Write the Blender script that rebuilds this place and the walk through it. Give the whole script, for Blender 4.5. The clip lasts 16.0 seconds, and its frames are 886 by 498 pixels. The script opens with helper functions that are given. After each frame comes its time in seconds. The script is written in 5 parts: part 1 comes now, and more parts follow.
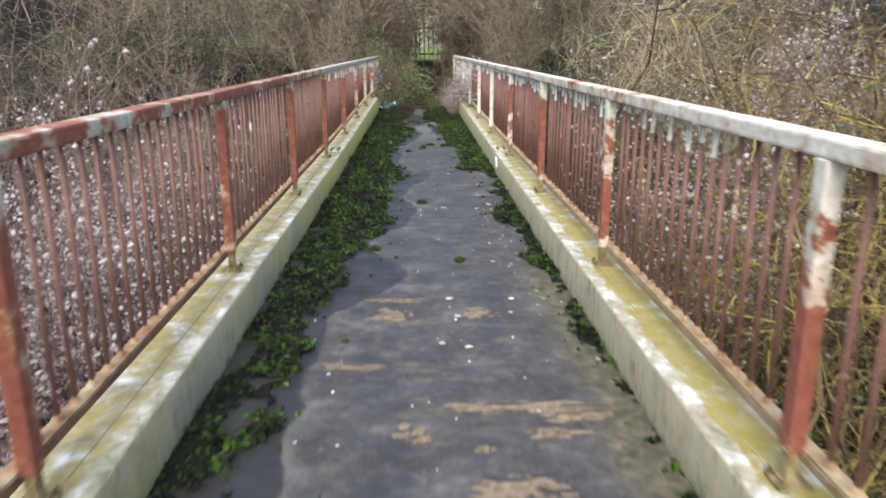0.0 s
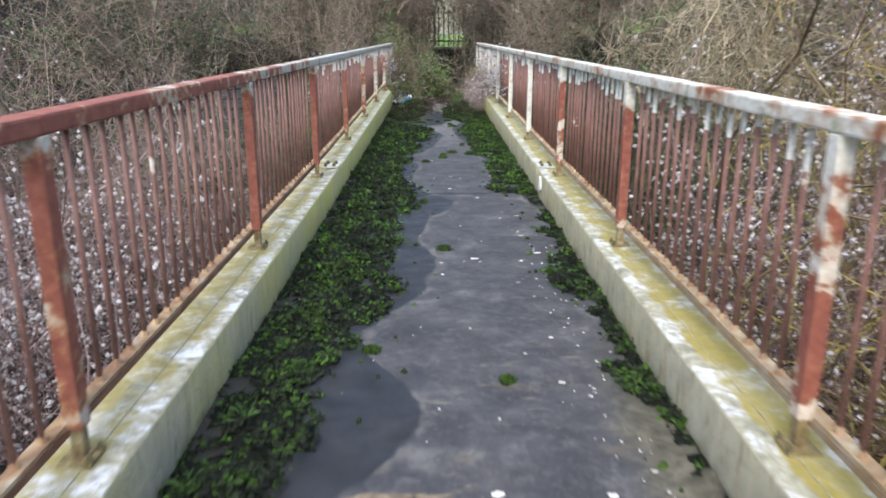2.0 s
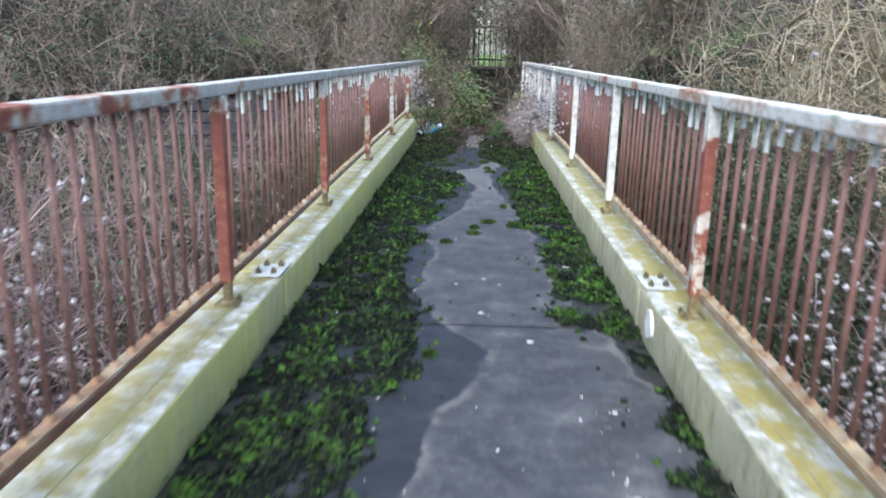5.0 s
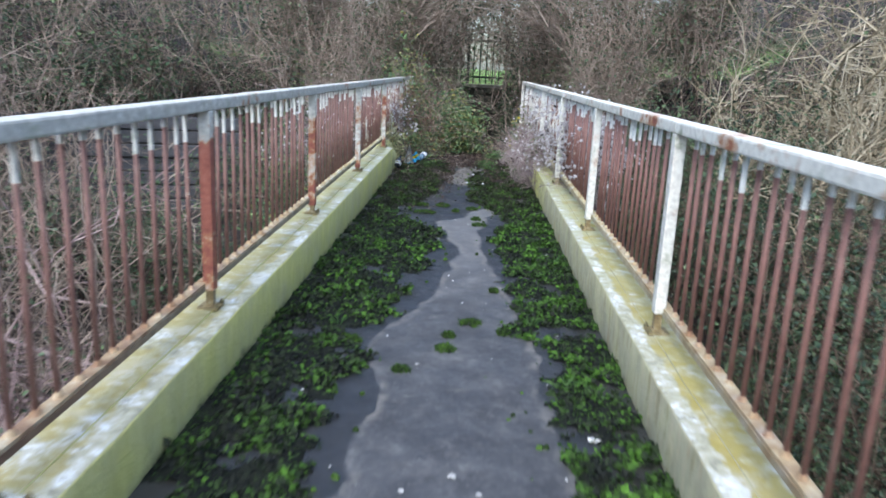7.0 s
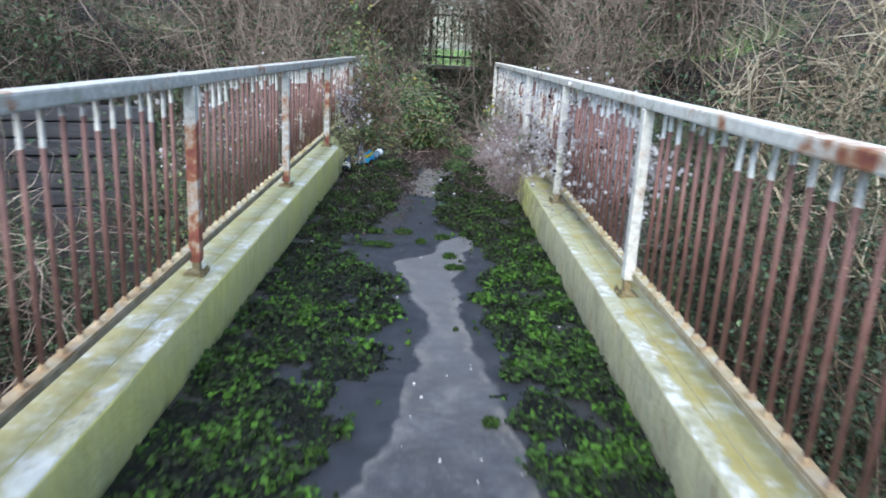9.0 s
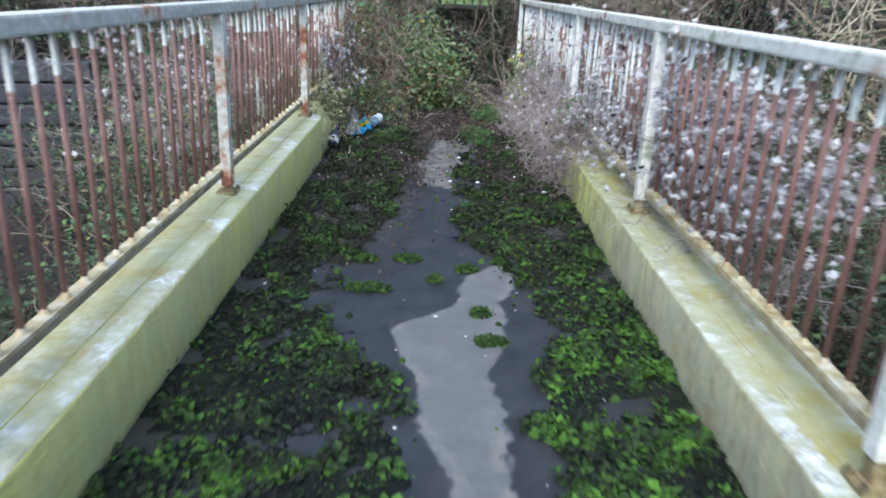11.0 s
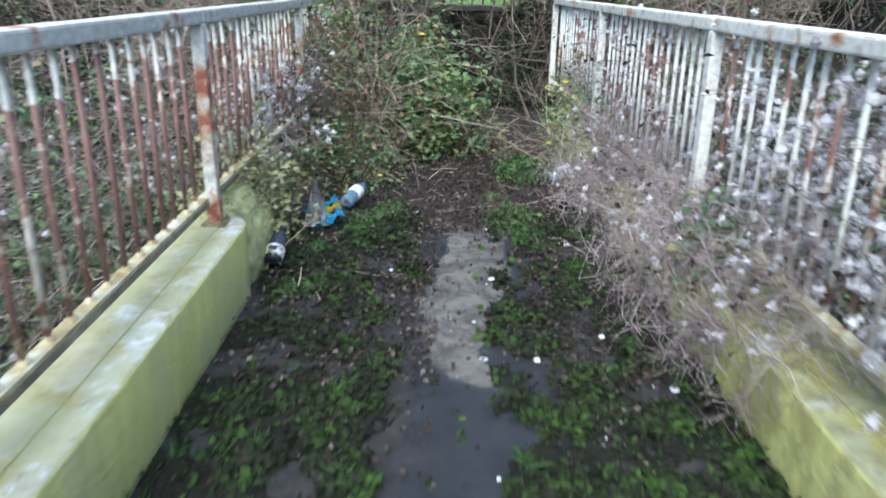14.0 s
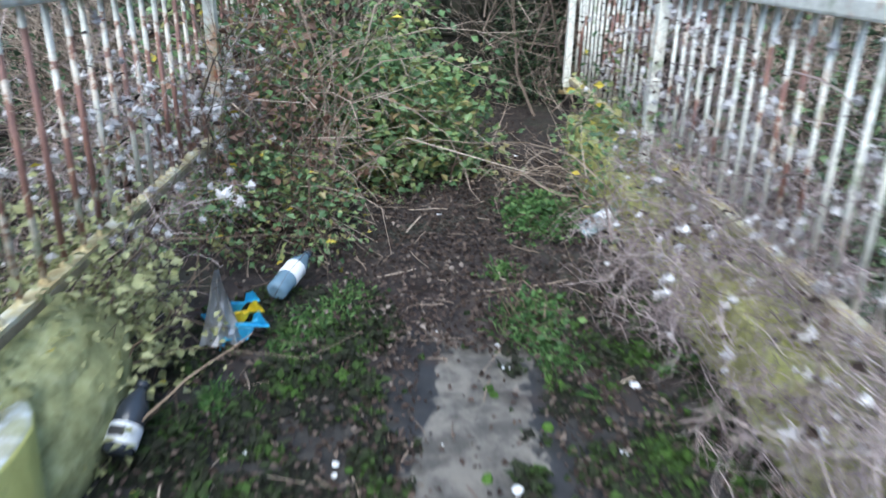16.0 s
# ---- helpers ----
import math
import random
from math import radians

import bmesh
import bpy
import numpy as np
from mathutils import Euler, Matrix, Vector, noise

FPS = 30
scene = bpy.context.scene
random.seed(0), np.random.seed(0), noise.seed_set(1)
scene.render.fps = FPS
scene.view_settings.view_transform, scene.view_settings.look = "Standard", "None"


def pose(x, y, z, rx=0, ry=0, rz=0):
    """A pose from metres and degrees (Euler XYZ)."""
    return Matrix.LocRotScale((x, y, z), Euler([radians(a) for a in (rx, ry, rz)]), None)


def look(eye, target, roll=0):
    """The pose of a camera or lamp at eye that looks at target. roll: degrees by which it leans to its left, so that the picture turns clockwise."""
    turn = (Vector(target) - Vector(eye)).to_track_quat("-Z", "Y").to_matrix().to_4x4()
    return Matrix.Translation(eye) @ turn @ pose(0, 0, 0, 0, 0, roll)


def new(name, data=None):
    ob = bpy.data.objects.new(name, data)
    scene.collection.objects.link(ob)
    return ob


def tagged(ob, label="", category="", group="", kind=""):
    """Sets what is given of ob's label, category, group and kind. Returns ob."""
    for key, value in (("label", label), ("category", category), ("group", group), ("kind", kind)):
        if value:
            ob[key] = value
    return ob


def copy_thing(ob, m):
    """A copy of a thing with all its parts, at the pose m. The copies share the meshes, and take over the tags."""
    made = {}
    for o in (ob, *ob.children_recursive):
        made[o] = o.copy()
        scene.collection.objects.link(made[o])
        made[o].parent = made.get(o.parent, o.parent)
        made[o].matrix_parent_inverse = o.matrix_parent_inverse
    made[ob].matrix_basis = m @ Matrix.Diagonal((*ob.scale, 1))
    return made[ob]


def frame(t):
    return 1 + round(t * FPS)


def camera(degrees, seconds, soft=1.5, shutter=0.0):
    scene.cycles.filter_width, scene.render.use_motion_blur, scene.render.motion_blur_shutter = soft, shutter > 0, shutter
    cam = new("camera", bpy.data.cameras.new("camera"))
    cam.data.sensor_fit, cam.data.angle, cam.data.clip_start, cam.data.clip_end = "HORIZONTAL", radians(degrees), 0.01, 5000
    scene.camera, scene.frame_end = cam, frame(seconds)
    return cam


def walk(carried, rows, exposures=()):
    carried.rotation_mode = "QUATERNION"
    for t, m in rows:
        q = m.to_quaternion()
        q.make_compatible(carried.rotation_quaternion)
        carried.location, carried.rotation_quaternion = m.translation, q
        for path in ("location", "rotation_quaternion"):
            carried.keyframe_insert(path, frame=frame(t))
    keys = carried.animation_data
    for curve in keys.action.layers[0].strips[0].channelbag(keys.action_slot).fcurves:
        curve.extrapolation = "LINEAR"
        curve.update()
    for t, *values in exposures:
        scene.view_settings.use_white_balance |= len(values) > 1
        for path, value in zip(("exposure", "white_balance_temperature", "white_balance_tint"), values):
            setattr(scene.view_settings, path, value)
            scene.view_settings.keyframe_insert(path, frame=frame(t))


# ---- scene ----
cam = camera(61.9, 16.0, 1.7, 0.8)
METRES, EYE, TILT, LEAN, TURN = 15.7, 1.43, 0.3, 0.0, -1.9
ROWS = [
    (0.0, 0.0, 0.0, 0.0, -0.01, -15.57, 0.05),
    (0.5, 0.0001, 0.0342, -0.0011, 0.81, -15.15, 0.23),
    (1.0, -0.0042, 0.0684, -0.0023, 1.63, -15.32, -0.04),
    (1.5, -0.0073, 0.0988, -0.0023, 1.09, -15.88, -0.26),
    (2.0, -0.0059, 0.1321, -0.0022, 1.34, -16.49, -0.05),
    (2.5, -0.0076, 0.1625, -0.0045, 2.78, -17.5, -0.08),
    (3.0, -0.0066, 0.1964, -0.0063, 2.63, -18.42, 0.16),
    (3.5, -0.0047, 0.2281, -0.0053, 3.07, -18.76, 0.07),
    (4.0, -0.0079, 0.2633, -0.0062, 3.71, -18.31, -0.23),
    (4.5, -0.0087, 0.2964, -0.0079, 4.08, -16.74, -0.72),
    (5.0, -0.0079, 0.3308, -0.0068, 4.49, -15.13, -1.17),
    (7.5, -0.0075, 0.4947, -0.005, 4.32, -13.91, -2.79),
    (8.0, -0.0111, 0.528, -0.0061, 3.83, -13.68, -2.78),
    (8.5, -0.0142, 0.5583, -0.0077, 1.56, -14.9, -2.98),
    (9.0, -0.0166, 0.5905, -0.0065, 1.33, -15.46, -2.99),
    (11.5, -0.025, 0.7456, -0.0117, 2.42, -21.5, -1.66),
    (12.0, -0.0266, 0.7734, -0.0118, 5.17, -23.01, -0.86),
    (12.5, -0.0303, 0.7998, -0.0111, 3.67, -23.29, -0.91),
    (13.0, -0.0305, 0.8314, -0.0113, 3.28, -22.47, -0.75),
    (13.5, -0.0325, 0.8589, -0.0116, 3.51, -20.4, -0.56),
    (14.0, -0.0346, 0.8882, -0.0116, 1.69, -20.0, -0.85),
    (14.5, -0.033, 0.9162, -0.0114, 1.55, -20.09, -0.94),
    (15.0, -0.0349, 0.9446, -0.0131, 1.71, -20.82, -0.64),
    (15.5, -0.0369, 0.9695, -0.0136, -0.4, -21.48, -0.83),
    (16.0, -0.038, 0.9971, -0.0135, 0.46, -22.28, -1.13),
]
EXPOSURES = [(0.0, 1.3, 7300, 9), (1.5, 1.3, 7050, 9), (2.5, 1.35, 6350, 9), (3.3, 1.4, 6000, 8), (5.0, 1.4, 6000, 8), (8.5, 1.3, 5950, 6), (11.5, 1.4, 5850, 4), (16.0, 1.55, 5850, 2)]
walk(cam, [(t, pose(0, 0, EYE, TILT, LEAN, TURN) @ pose(METRES * x, METRES * y, METRES * z, 90 + pitch, roll, yaw)) for t, x, y, z, yaw, pitch, roll in ROWS], EXPOSURES)

# ---------------------------------------------------------------- world and light
SUN_ELEV, SUN_AZ = 50.0, 194.0
world = bpy.data.worlds.new("world")
scene.world = world
world.use_nodes = True
wn = world.node_tree
sky = wn.nodes.new("ShaderNodeTexSky")
sky.sky_type = "NISHITA"
sky.sun_disc = False
sky.sun_elevation = radians(SUN_ELEV)
sky.sun_rotation = radians(SUN_AZ)
sky.air_density, sky.dust_density, sky.ozone_density = 1.0, 2.0, 1.0
wn.nodes["Background"].inputs["Strength"].default_value = 0.15
wn.links.new(sky.outputs["Color"], wn.nodes["Background"].inputs["Color"])
sun_data = bpy.data.lights.new("sun", "SUN")
sun_data.energy, sun_data.angle, sun_data.color = 1.5, radians(50), (1.0, 0.97, 0.93)
sun = new("sun", sun_data)
_a = radians(SUN_AZ)
sun.matrix_world = look((math.sin(_a) * 20, math.cos(_a) * 20, 20 * math.tan(radians(SUN_ELEV))), (0, 0, 0))


# ---------------------------------------------------------------- materials
class Nodes:
    """A small builder for node materials."""

    def __init__(self, name, rough=0.8, metal=0.0):
        self.mat = bpy.data.materials.new(name)
        self.mat.use_nodes = True
        self.t = self.mat.node_tree
        self.b = self.t.nodes["Principled BSDF"]
        self.b.inputs["Roughness"].default_value = rough
        self.b.inputs["Metallic"].default_value = metal
        self.pos = self.t.nodes.new("ShaderNodeNewGeometry").outputs["Position"]

    def put(self, sock, v):
        if hasattr(v, "is_output"):
            self.t.links.new(v, sock)
        elif isinstance(v, tuple) and len(v) == 3 and sock.type == "RGBA":
            sock.default_value = (*v, 1)
        else:
            sock.default_value = v

    def noise(self, scale, detail=4.0, stretch=None, distort=0.0, shift=0.0):
        src = self.pos
        if stretch or shift:
            m = self.t.nodes.new("ShaderNodeMapping")
            m.inputs["Scale"].default_value = stretch or (1, 1, 1)
            m.inputs["Location"].default_value = (shift, shift * 1.7, shift * 0.6)
            self.t.links.new(self.pos, m.inputs["Vector"])
            src = m.outputs["Vector"]
        n = self.t.nodes.new("ShaderNodeTexNoise")
        n.inputs["Scale"].default_value, n.inputs["Detail"].default_value, n.inputs["Distortion"].default_value = scale, detail + 2, distort
        n.inputs["Roughness"].default_value = 0.64
        self.t.links.new(src, n.inputs["Vector"])
        return n.outputs["Fac"]

    def step(self, v, lo, hi, a=0.0, b=1.0):
        n = self.t.nodes.new("ShaderNodeMapRange")
        n.interpolation_type = "SMOOTHSTEP"
        for key, x in zip(("Value", "From Min", "From Max", "To Min", "To Max"), (v, lo, hi, a, b)):
            self.put(n.inputs[key], x)
        return n.outputs["Result"]

    def math(self, op, a, b=0.0):
        n = self.t.nodes.new("ShaderNodeMath")
        n.operation = op
        self.put(n.inputs[0], a)
        self.put(n.inputs[1], b)
        return n.outputs[0]

    def mix(self, f, a, b):
        n = self.t.nodes.new("ShaderNodeMix")
        n.data_type = "RGBA"
        self.put(n.inputs["Factor"], f)
        self.put(n.inputs[6], a)
        self.put(n.inputs[7], b)
        return n.outputs[2]

    def axis(self, i):
        n = self.t.nodes.new("ShaderNodeSeparateXYZ")
        self.t.links.new(self.pos, n.inputs[0])
        return n.outputs[i]

    def facing_up(self):
        g = self.t.nodes.new("ShaderNodeNewGeometry")
        n = self.t.nodes.new("ShaderNodeSeparateXYZ")
        self.t.links.new(g.outputs["Normal"], n.inputs[0])
        return n.outputs[2]

    def island(self):
        return self.t.nodes.new("ShaderNodeNewGeometry").outputs["Random Per Island"]

    def one(self):
        return self.t.nodes.new("ShaderNodeObjectInfo").outputs["Random"]

    def ramp(self, v, stops):
        n = self.t.nodes.new("ShaderNodeValToRGB")
        while len(n.color_ramp.elements) < len(stops):
            n.color_ramp.elements.new(0.5)
        for e, (p, c) in zip(n.color_ramp.elements, stops):
            e.position, e.color = p, (*c, 1)
        self.put(n.inputs[0], v)
        return n.outputs[0]

    def done(self, color, rough=None, bump=None, depth=0.004, strength=0.6, metal=None):
        self.put(self.b.inputs["Base Color"], color)
        if rough is not None:
            self.put(self.b.inputs["Roughness"], rough)
        if metal is not None:
            self.put(self.b.inputs["Metallic"], metal)
        if bump is not None:
            n = self.t.nodes.new("ShaderNodeBump")
            n.inputs["Strength"].default_value, n.inputs["Distance"].default_value = strength, depth
            self.put(n.inputs["Height"], bump)
            self.t.links.new(n.outputs["Normal"], self.b.inputs["Normal"])
        return self.mat


def steel_paint(name, bare_bias, rust_bias=0.0, top_bare=None, fade=(9.0, 18.5), faded=0.16, peel_from=(-9.0, -8.0), contrast=1.6, ragged=0.42, strip=0.24, pale=1.0, band=0.10, vary=0.0, muted=0.0, rusty=0.75):
    """Red oxide paint that peels to grey galvanised steel, with rust at the edges of the flakes."""
    m = Nodes(name)
    big = m.noise(2.6, 8, shift=bare_bias * 7)
    mid = m.noise(13, 9, distort=0.3)
    worn = m.math("ADD", m.math("MULTIPLY", big, 0.6), m.math("MULTIPLY", mid, 0.4))
    worn = m.math("ADD", m.math("MULTIPLY", m.math("SUBTRACT", worn, 0.5), contrast), 0.5 + bare_bias)
    worn = m.math("ADD", worn, m.step(m.axis(1), *fade, 0.0, faded))
    if vary:
        worn = m.math("ADD", worn, m.step(m.one(), 0.0, 1.0, -vary, vary))
    if top_bare:
        z = m.math("ADD", m.axis(2), m.math("MULTIPLY", m.math("SUBTRACT", m.noise(7, 6), 0.5), ragged))
        if vary:
            z = m.math("ADD", z, m.step(m.one(), 0.1, 0.9, -0.05, 0.03))
        peel = m.step(z, top_bare, top_bare + band, 0.0, strip)
        worn = m.math("ADD", worn, m.math("MULTIPLY", peel, m.step(m.axis(1), *peel_from)))
    red = m.ramp(m.noise(26, 4), [(0.3, (0.19, 0.058, 0.042)), (0.55, (0.295, 0.098, 0.066)), (0.8, (0.38, 0.165, 0.12))])
    if muted:
        red = m.mix(muted, red, m.ramp(m.noise(9, 5, shift=4), [(0.3, (0.145, 0.088, 0.078)), (0.55, (0.215, 0.125, 0.105)), (0.75, (0.30, 0.20, 0.165))]))
    grey = m.ramp(m.noise(34, 5), [(0.3, (0.41 * pale, 0.40 * pale, 0.36 * pale)), (0.55, (0.63 * pale, 0.62 * pale, 0.56 * pale)), (0.75, (0.80, 0.79, 0.75))])
    grey = m.mix(m.step(m.noise(7, 4, shift=3), 0.56, 0.68), grey, (0.33, 0.36, 0.25))
    rust = m.mix(m.noise(40, 3), (0.30, 0.11, 0.035), (0.50, 0.28, 0.13))
    f = m.step(worn, 0.562, 0.580)
    col = m.mix(f, red, grey)
    rim = m.math("MULTIPLY", m.step(worn, 0.53 - rust_bias, 0.58), m.step(worn, 0.58, 0.66 + rust_bias, 1.0, 0.0))
    col = m.mix(m.math("MULTIPLY", rim, rusty), col, rust)
    return m.done(col, m.step(f, 0, 1, 0.62, 0.5), m.math("ADD", m.math("MULTIPLY", f, -0.6), m.noise(60, 4)), 0.002, 0.6)


M_RAIL_L = steel_paint("rail_paint_left", 0.055, 0.0, None, (6.5, 9.5), 0.22, contrast=1.9, pale=0.88)
M_RAIL_R = steel_paint("rail_paint_right", 0.19, 0.05, None, (9.5, 13.0), 0.06, pale=1.22)
M_POST = steel_paint("post_paint", -0.02, 0.01, 1.0, (10.5, 14.0), 0.08, contrast=1.3, vary=0.03)
M_POST_R = steel_paint("post_paint_right", 0.02, 0.01, 0.98, (8.8, 10.5), 0.19, contrast=1.1, pale=1.2, rusty=0.4)
M_BAR = steel_paint("bar_paint", -0.15, 0.0, 1.055, (14.0, 18.5), 0.25, (7.5, 10.0), ragged=0.06, strip=0.62, pale=1.0, band=0.03, vary=0.05, muted=0.8, rusty=0.35)
M_BAR_R = steel_paint("bar_paint_right", -0.15, 0.0, 1.05, (14.0, 16.0), 0.30, (2.0, 3.5), ragged=0.06, strip=0.62, pale=1.2, band=0.03, vary=0.06, muted=0.7, rusty=0.35)


def make_bottom_rail(name, pale, edge=False):
    """Rusted flat bar under lichen; its edge stays dark brown."""
    m = Nodes(name, 0.8)
    if edge:
        c = m.ramp(m.noise(10, 6, stretch=(1, 0.4, 1)), [(0.3, (0.085, 0.042, 0.028)), (0.48, (0.16, 0.075, 0.045)), (0.62, (0.24, 0.13, 0.075)), (0.76, (0.34, 0.27, 0.17))])
        old = m.ramp(m.noise(10, 6), [(0.35, (0.15, 0.125, 0.08)), (0.55, (0.25, 0.21, 0.135)), (0.72, (0.38, 0.34, 0.24))])
        c = m.mix(m.step(m.axis(1), 8.0, 11.0), c, old)
    else:
        c = m.ramp(m.noise(9, 5), [(0.3, (0.13, 0.062, 0.040)), (0.46, (0.24, 0.125, 0.070)), (0.58, (0.38, 0.27, 0.16)), (0.7, (0.52, 0.48, 0.37))])
    cream = m.ramp(m.noise(12, 4), [(0.33, (0.27, 0.19, 0.08)), (0.5, (0.44, 0.38, 0.22)), (0.68, (0.58, 0.58, 0.50))])
    c = m.mix(m.math("ADD", m.step(m.axis(1), 9, 16, 0.0, 0.0 if edge else 1.0), pale), c, cream)
    return m.done(c, 0.85, m.noise(45, 4), 0.004)


M_BOTTOM = make_bottom_rail("bottom_rail_rust", 0.15)
M_BOTTOM_R = make_bottom_rail("bottom_rail_pale", 0.4)
M_FLANGE = make_bottom_rail("bottom_rail_edge", 0.0, True)
M_FLANGE_R = make_bottom_rail("bottom_rail_edge_pale", 0.4, True)
M_KNOB = make_bottom_rail("weld_knob_lichen", 0.1)


def make_kerb(name, yellow, side):
    """Weathered concrete: pale lichen and yellow moss on the top, green algae, stains and a darker foot on the face."""
    m = Nodes(name, 0.9)
    y = m.axis(1)
    up = m.step(m.facing_up(), 0.5, 0.85)
    conc = m.ramp(m.noise(5, 5), [(0.3, (0.30, 0.295, 0.23)), (0.55, (0.43, 0.42, 0.32)), (0.8, (0.50, 0.48, 0.38))])
    streak = m.noise(7, 7, stretch=(3, 3.0, 0.5))
    face = m.mix(m.step(streak, 0.50, 0.62, 0.0, 0.7 if side > 0 else 0.35), conc, (0.50, 0.45, 0.34) if side > 0 else (0.52, 0.51, 0.38))
    face = m.mix(m.step(m.noise(9, 7, stretch=(2, 2, 0.6), shift=5), 0.53, 0.66, 0, 0.65 if side > 0 else 0.45), face, (0.19, 0.155, 0.09))
    green = m.mix(m.noise(9, 5, stretch=(2, 2, 0.5), shift=7), (0.40, 0.40, 0.105), (0.70, 0.69, 0.26))
    grow = m.math("ADD", m.step(y, 2.5, 10.0, 0.0, 0.72), m.step(m.noise(1.7, 3), 0.35, 0.7, -0.1, 0.4))
    if side > 0:
        grow = m.math("ADD", m.math("MULTIPLY", grow, 0.35), m.step(y, 14.0, 16.0, 0.0, 0.75))
    if side > 0:
        green = m.mix(m.step(m.noise(5, 7, shift=31), 0.42, 0.58), (0.34, 0.32, 0.115), green)
    face = m.mix(grow, face, green)
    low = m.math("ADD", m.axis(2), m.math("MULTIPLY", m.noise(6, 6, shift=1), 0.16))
    if side > 0:
        face = m.mix(m.step(m.noise(6, 8, stretch=(1.5, 1.5, 0.5), shift=11), 0.55, 0.66, 0, 0.42), face, (0.36, 0.23, 0.11))
    # face goes darker towards the deck, along a ragged line
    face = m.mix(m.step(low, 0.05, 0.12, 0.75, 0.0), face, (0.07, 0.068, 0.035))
    # top
    blot = m.math("ADD", m.math("MULTIPLY", m.noise(8, 8, distort=0.5), 0.7), m.math("MULTIPLY", m.noise(30, 6, shift=9), 0.3))
    top = m.ramp(blot, [(0.34, (0.16, 0.17, 0.15)), (0.43, (0.31, 0.31, 0.23)), (0.50, (0.43, 0.42, 0.32)), (0.545, (0.50, 0.52, 0.48)), (0.585, (0.72, 0.76, 0.80))])
    top = m.mix(m.step(m.noise(24, 6, shift=15), 0.56, 0.64, 0.0, 0.6), top, (0.15, 0.155, 0.13))
    top = m.mix(m.step(m.noise(3.2, 7, shift=21), 0.55, 0.62, 0.0, 0.55), top, (0.66, 0.70, 0.72))
    ymoss = m.mix(m.noise(30, 4), (0.24, 0.185, 0.035), (0.44, 0.365, 0.060))
    if yellow == "stripe":
        x = m.math("ADD", m.axis(0), m.math("MULTIPLY", m.math("SUBTRACT", m.noise(7, 7), 0.5), 0.13))
        band = m.math("MULTIPLY", m.step(x, 0.965, 0.985), m.step(x, 1.10, 1.13, 1.0, 0.4))
        band = m.math("MULTIPLY", band, m.step(m.noise(5, 8, shift=2), 0.40, 0.52, 0.5, 1.0))
    else:
        x = m.math("ADD", m.axis(0), m.math("MULTIPLY", m.math("SUBTRACT", m.noise(7, 7), 0.5), 0.16))
        band = m.math("MULTIPLY", m.step(x, -0.985, -0.96, 1.0, 0.0), m.step(m.noise(4, 6, shift=2), 0.36, 0.50))
    top = m.mix(m.math("MULTIPLY", band, 0.85 if side > 0 else 0.6), top, ymoss)
    top = m.mix(m.math("MULTIPLY", m.step(y, 8.5, 15.5, 0.0, 0.85), m.step(m.noise(5, 7, shift=25), 0.40, 0.56, 0.1, 1.0)), top, m.mix(m.noise(8, 4), (0.30, 0.30, 0.13), (0.45, 0.47, 0.33)))
    if side > 0:
        olive = m.ramp(m.noise(16, 6, shift=27), [(0.3, (0.10, 0.095, 0.030)), (0.5, (0.27, 0.26, 0.070)), (0.7, (0.42, 0.41, 0.15))])
        top = m.mix(m.math("MULTIPLY", m.step(y, 14.2, 16.4, 0.0, 0.95), m.step(m.noise(4, 6, shift=29), 0.36, 0.50, 0.2, 1.0)), top, olive)
    col = m.mix(up, face, top)
    h = m.math("ADD", m.math("ADD", m.noise(28, 6), m.math("MULTIPLY", blot, 1.2)), m.math("MULTIPLY", m.noise(110, 3), 0.4))
    return m.done(col, 0.92, h, 0.011, 0.85)


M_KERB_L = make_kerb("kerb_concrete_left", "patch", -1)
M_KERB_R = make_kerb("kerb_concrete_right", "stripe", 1)


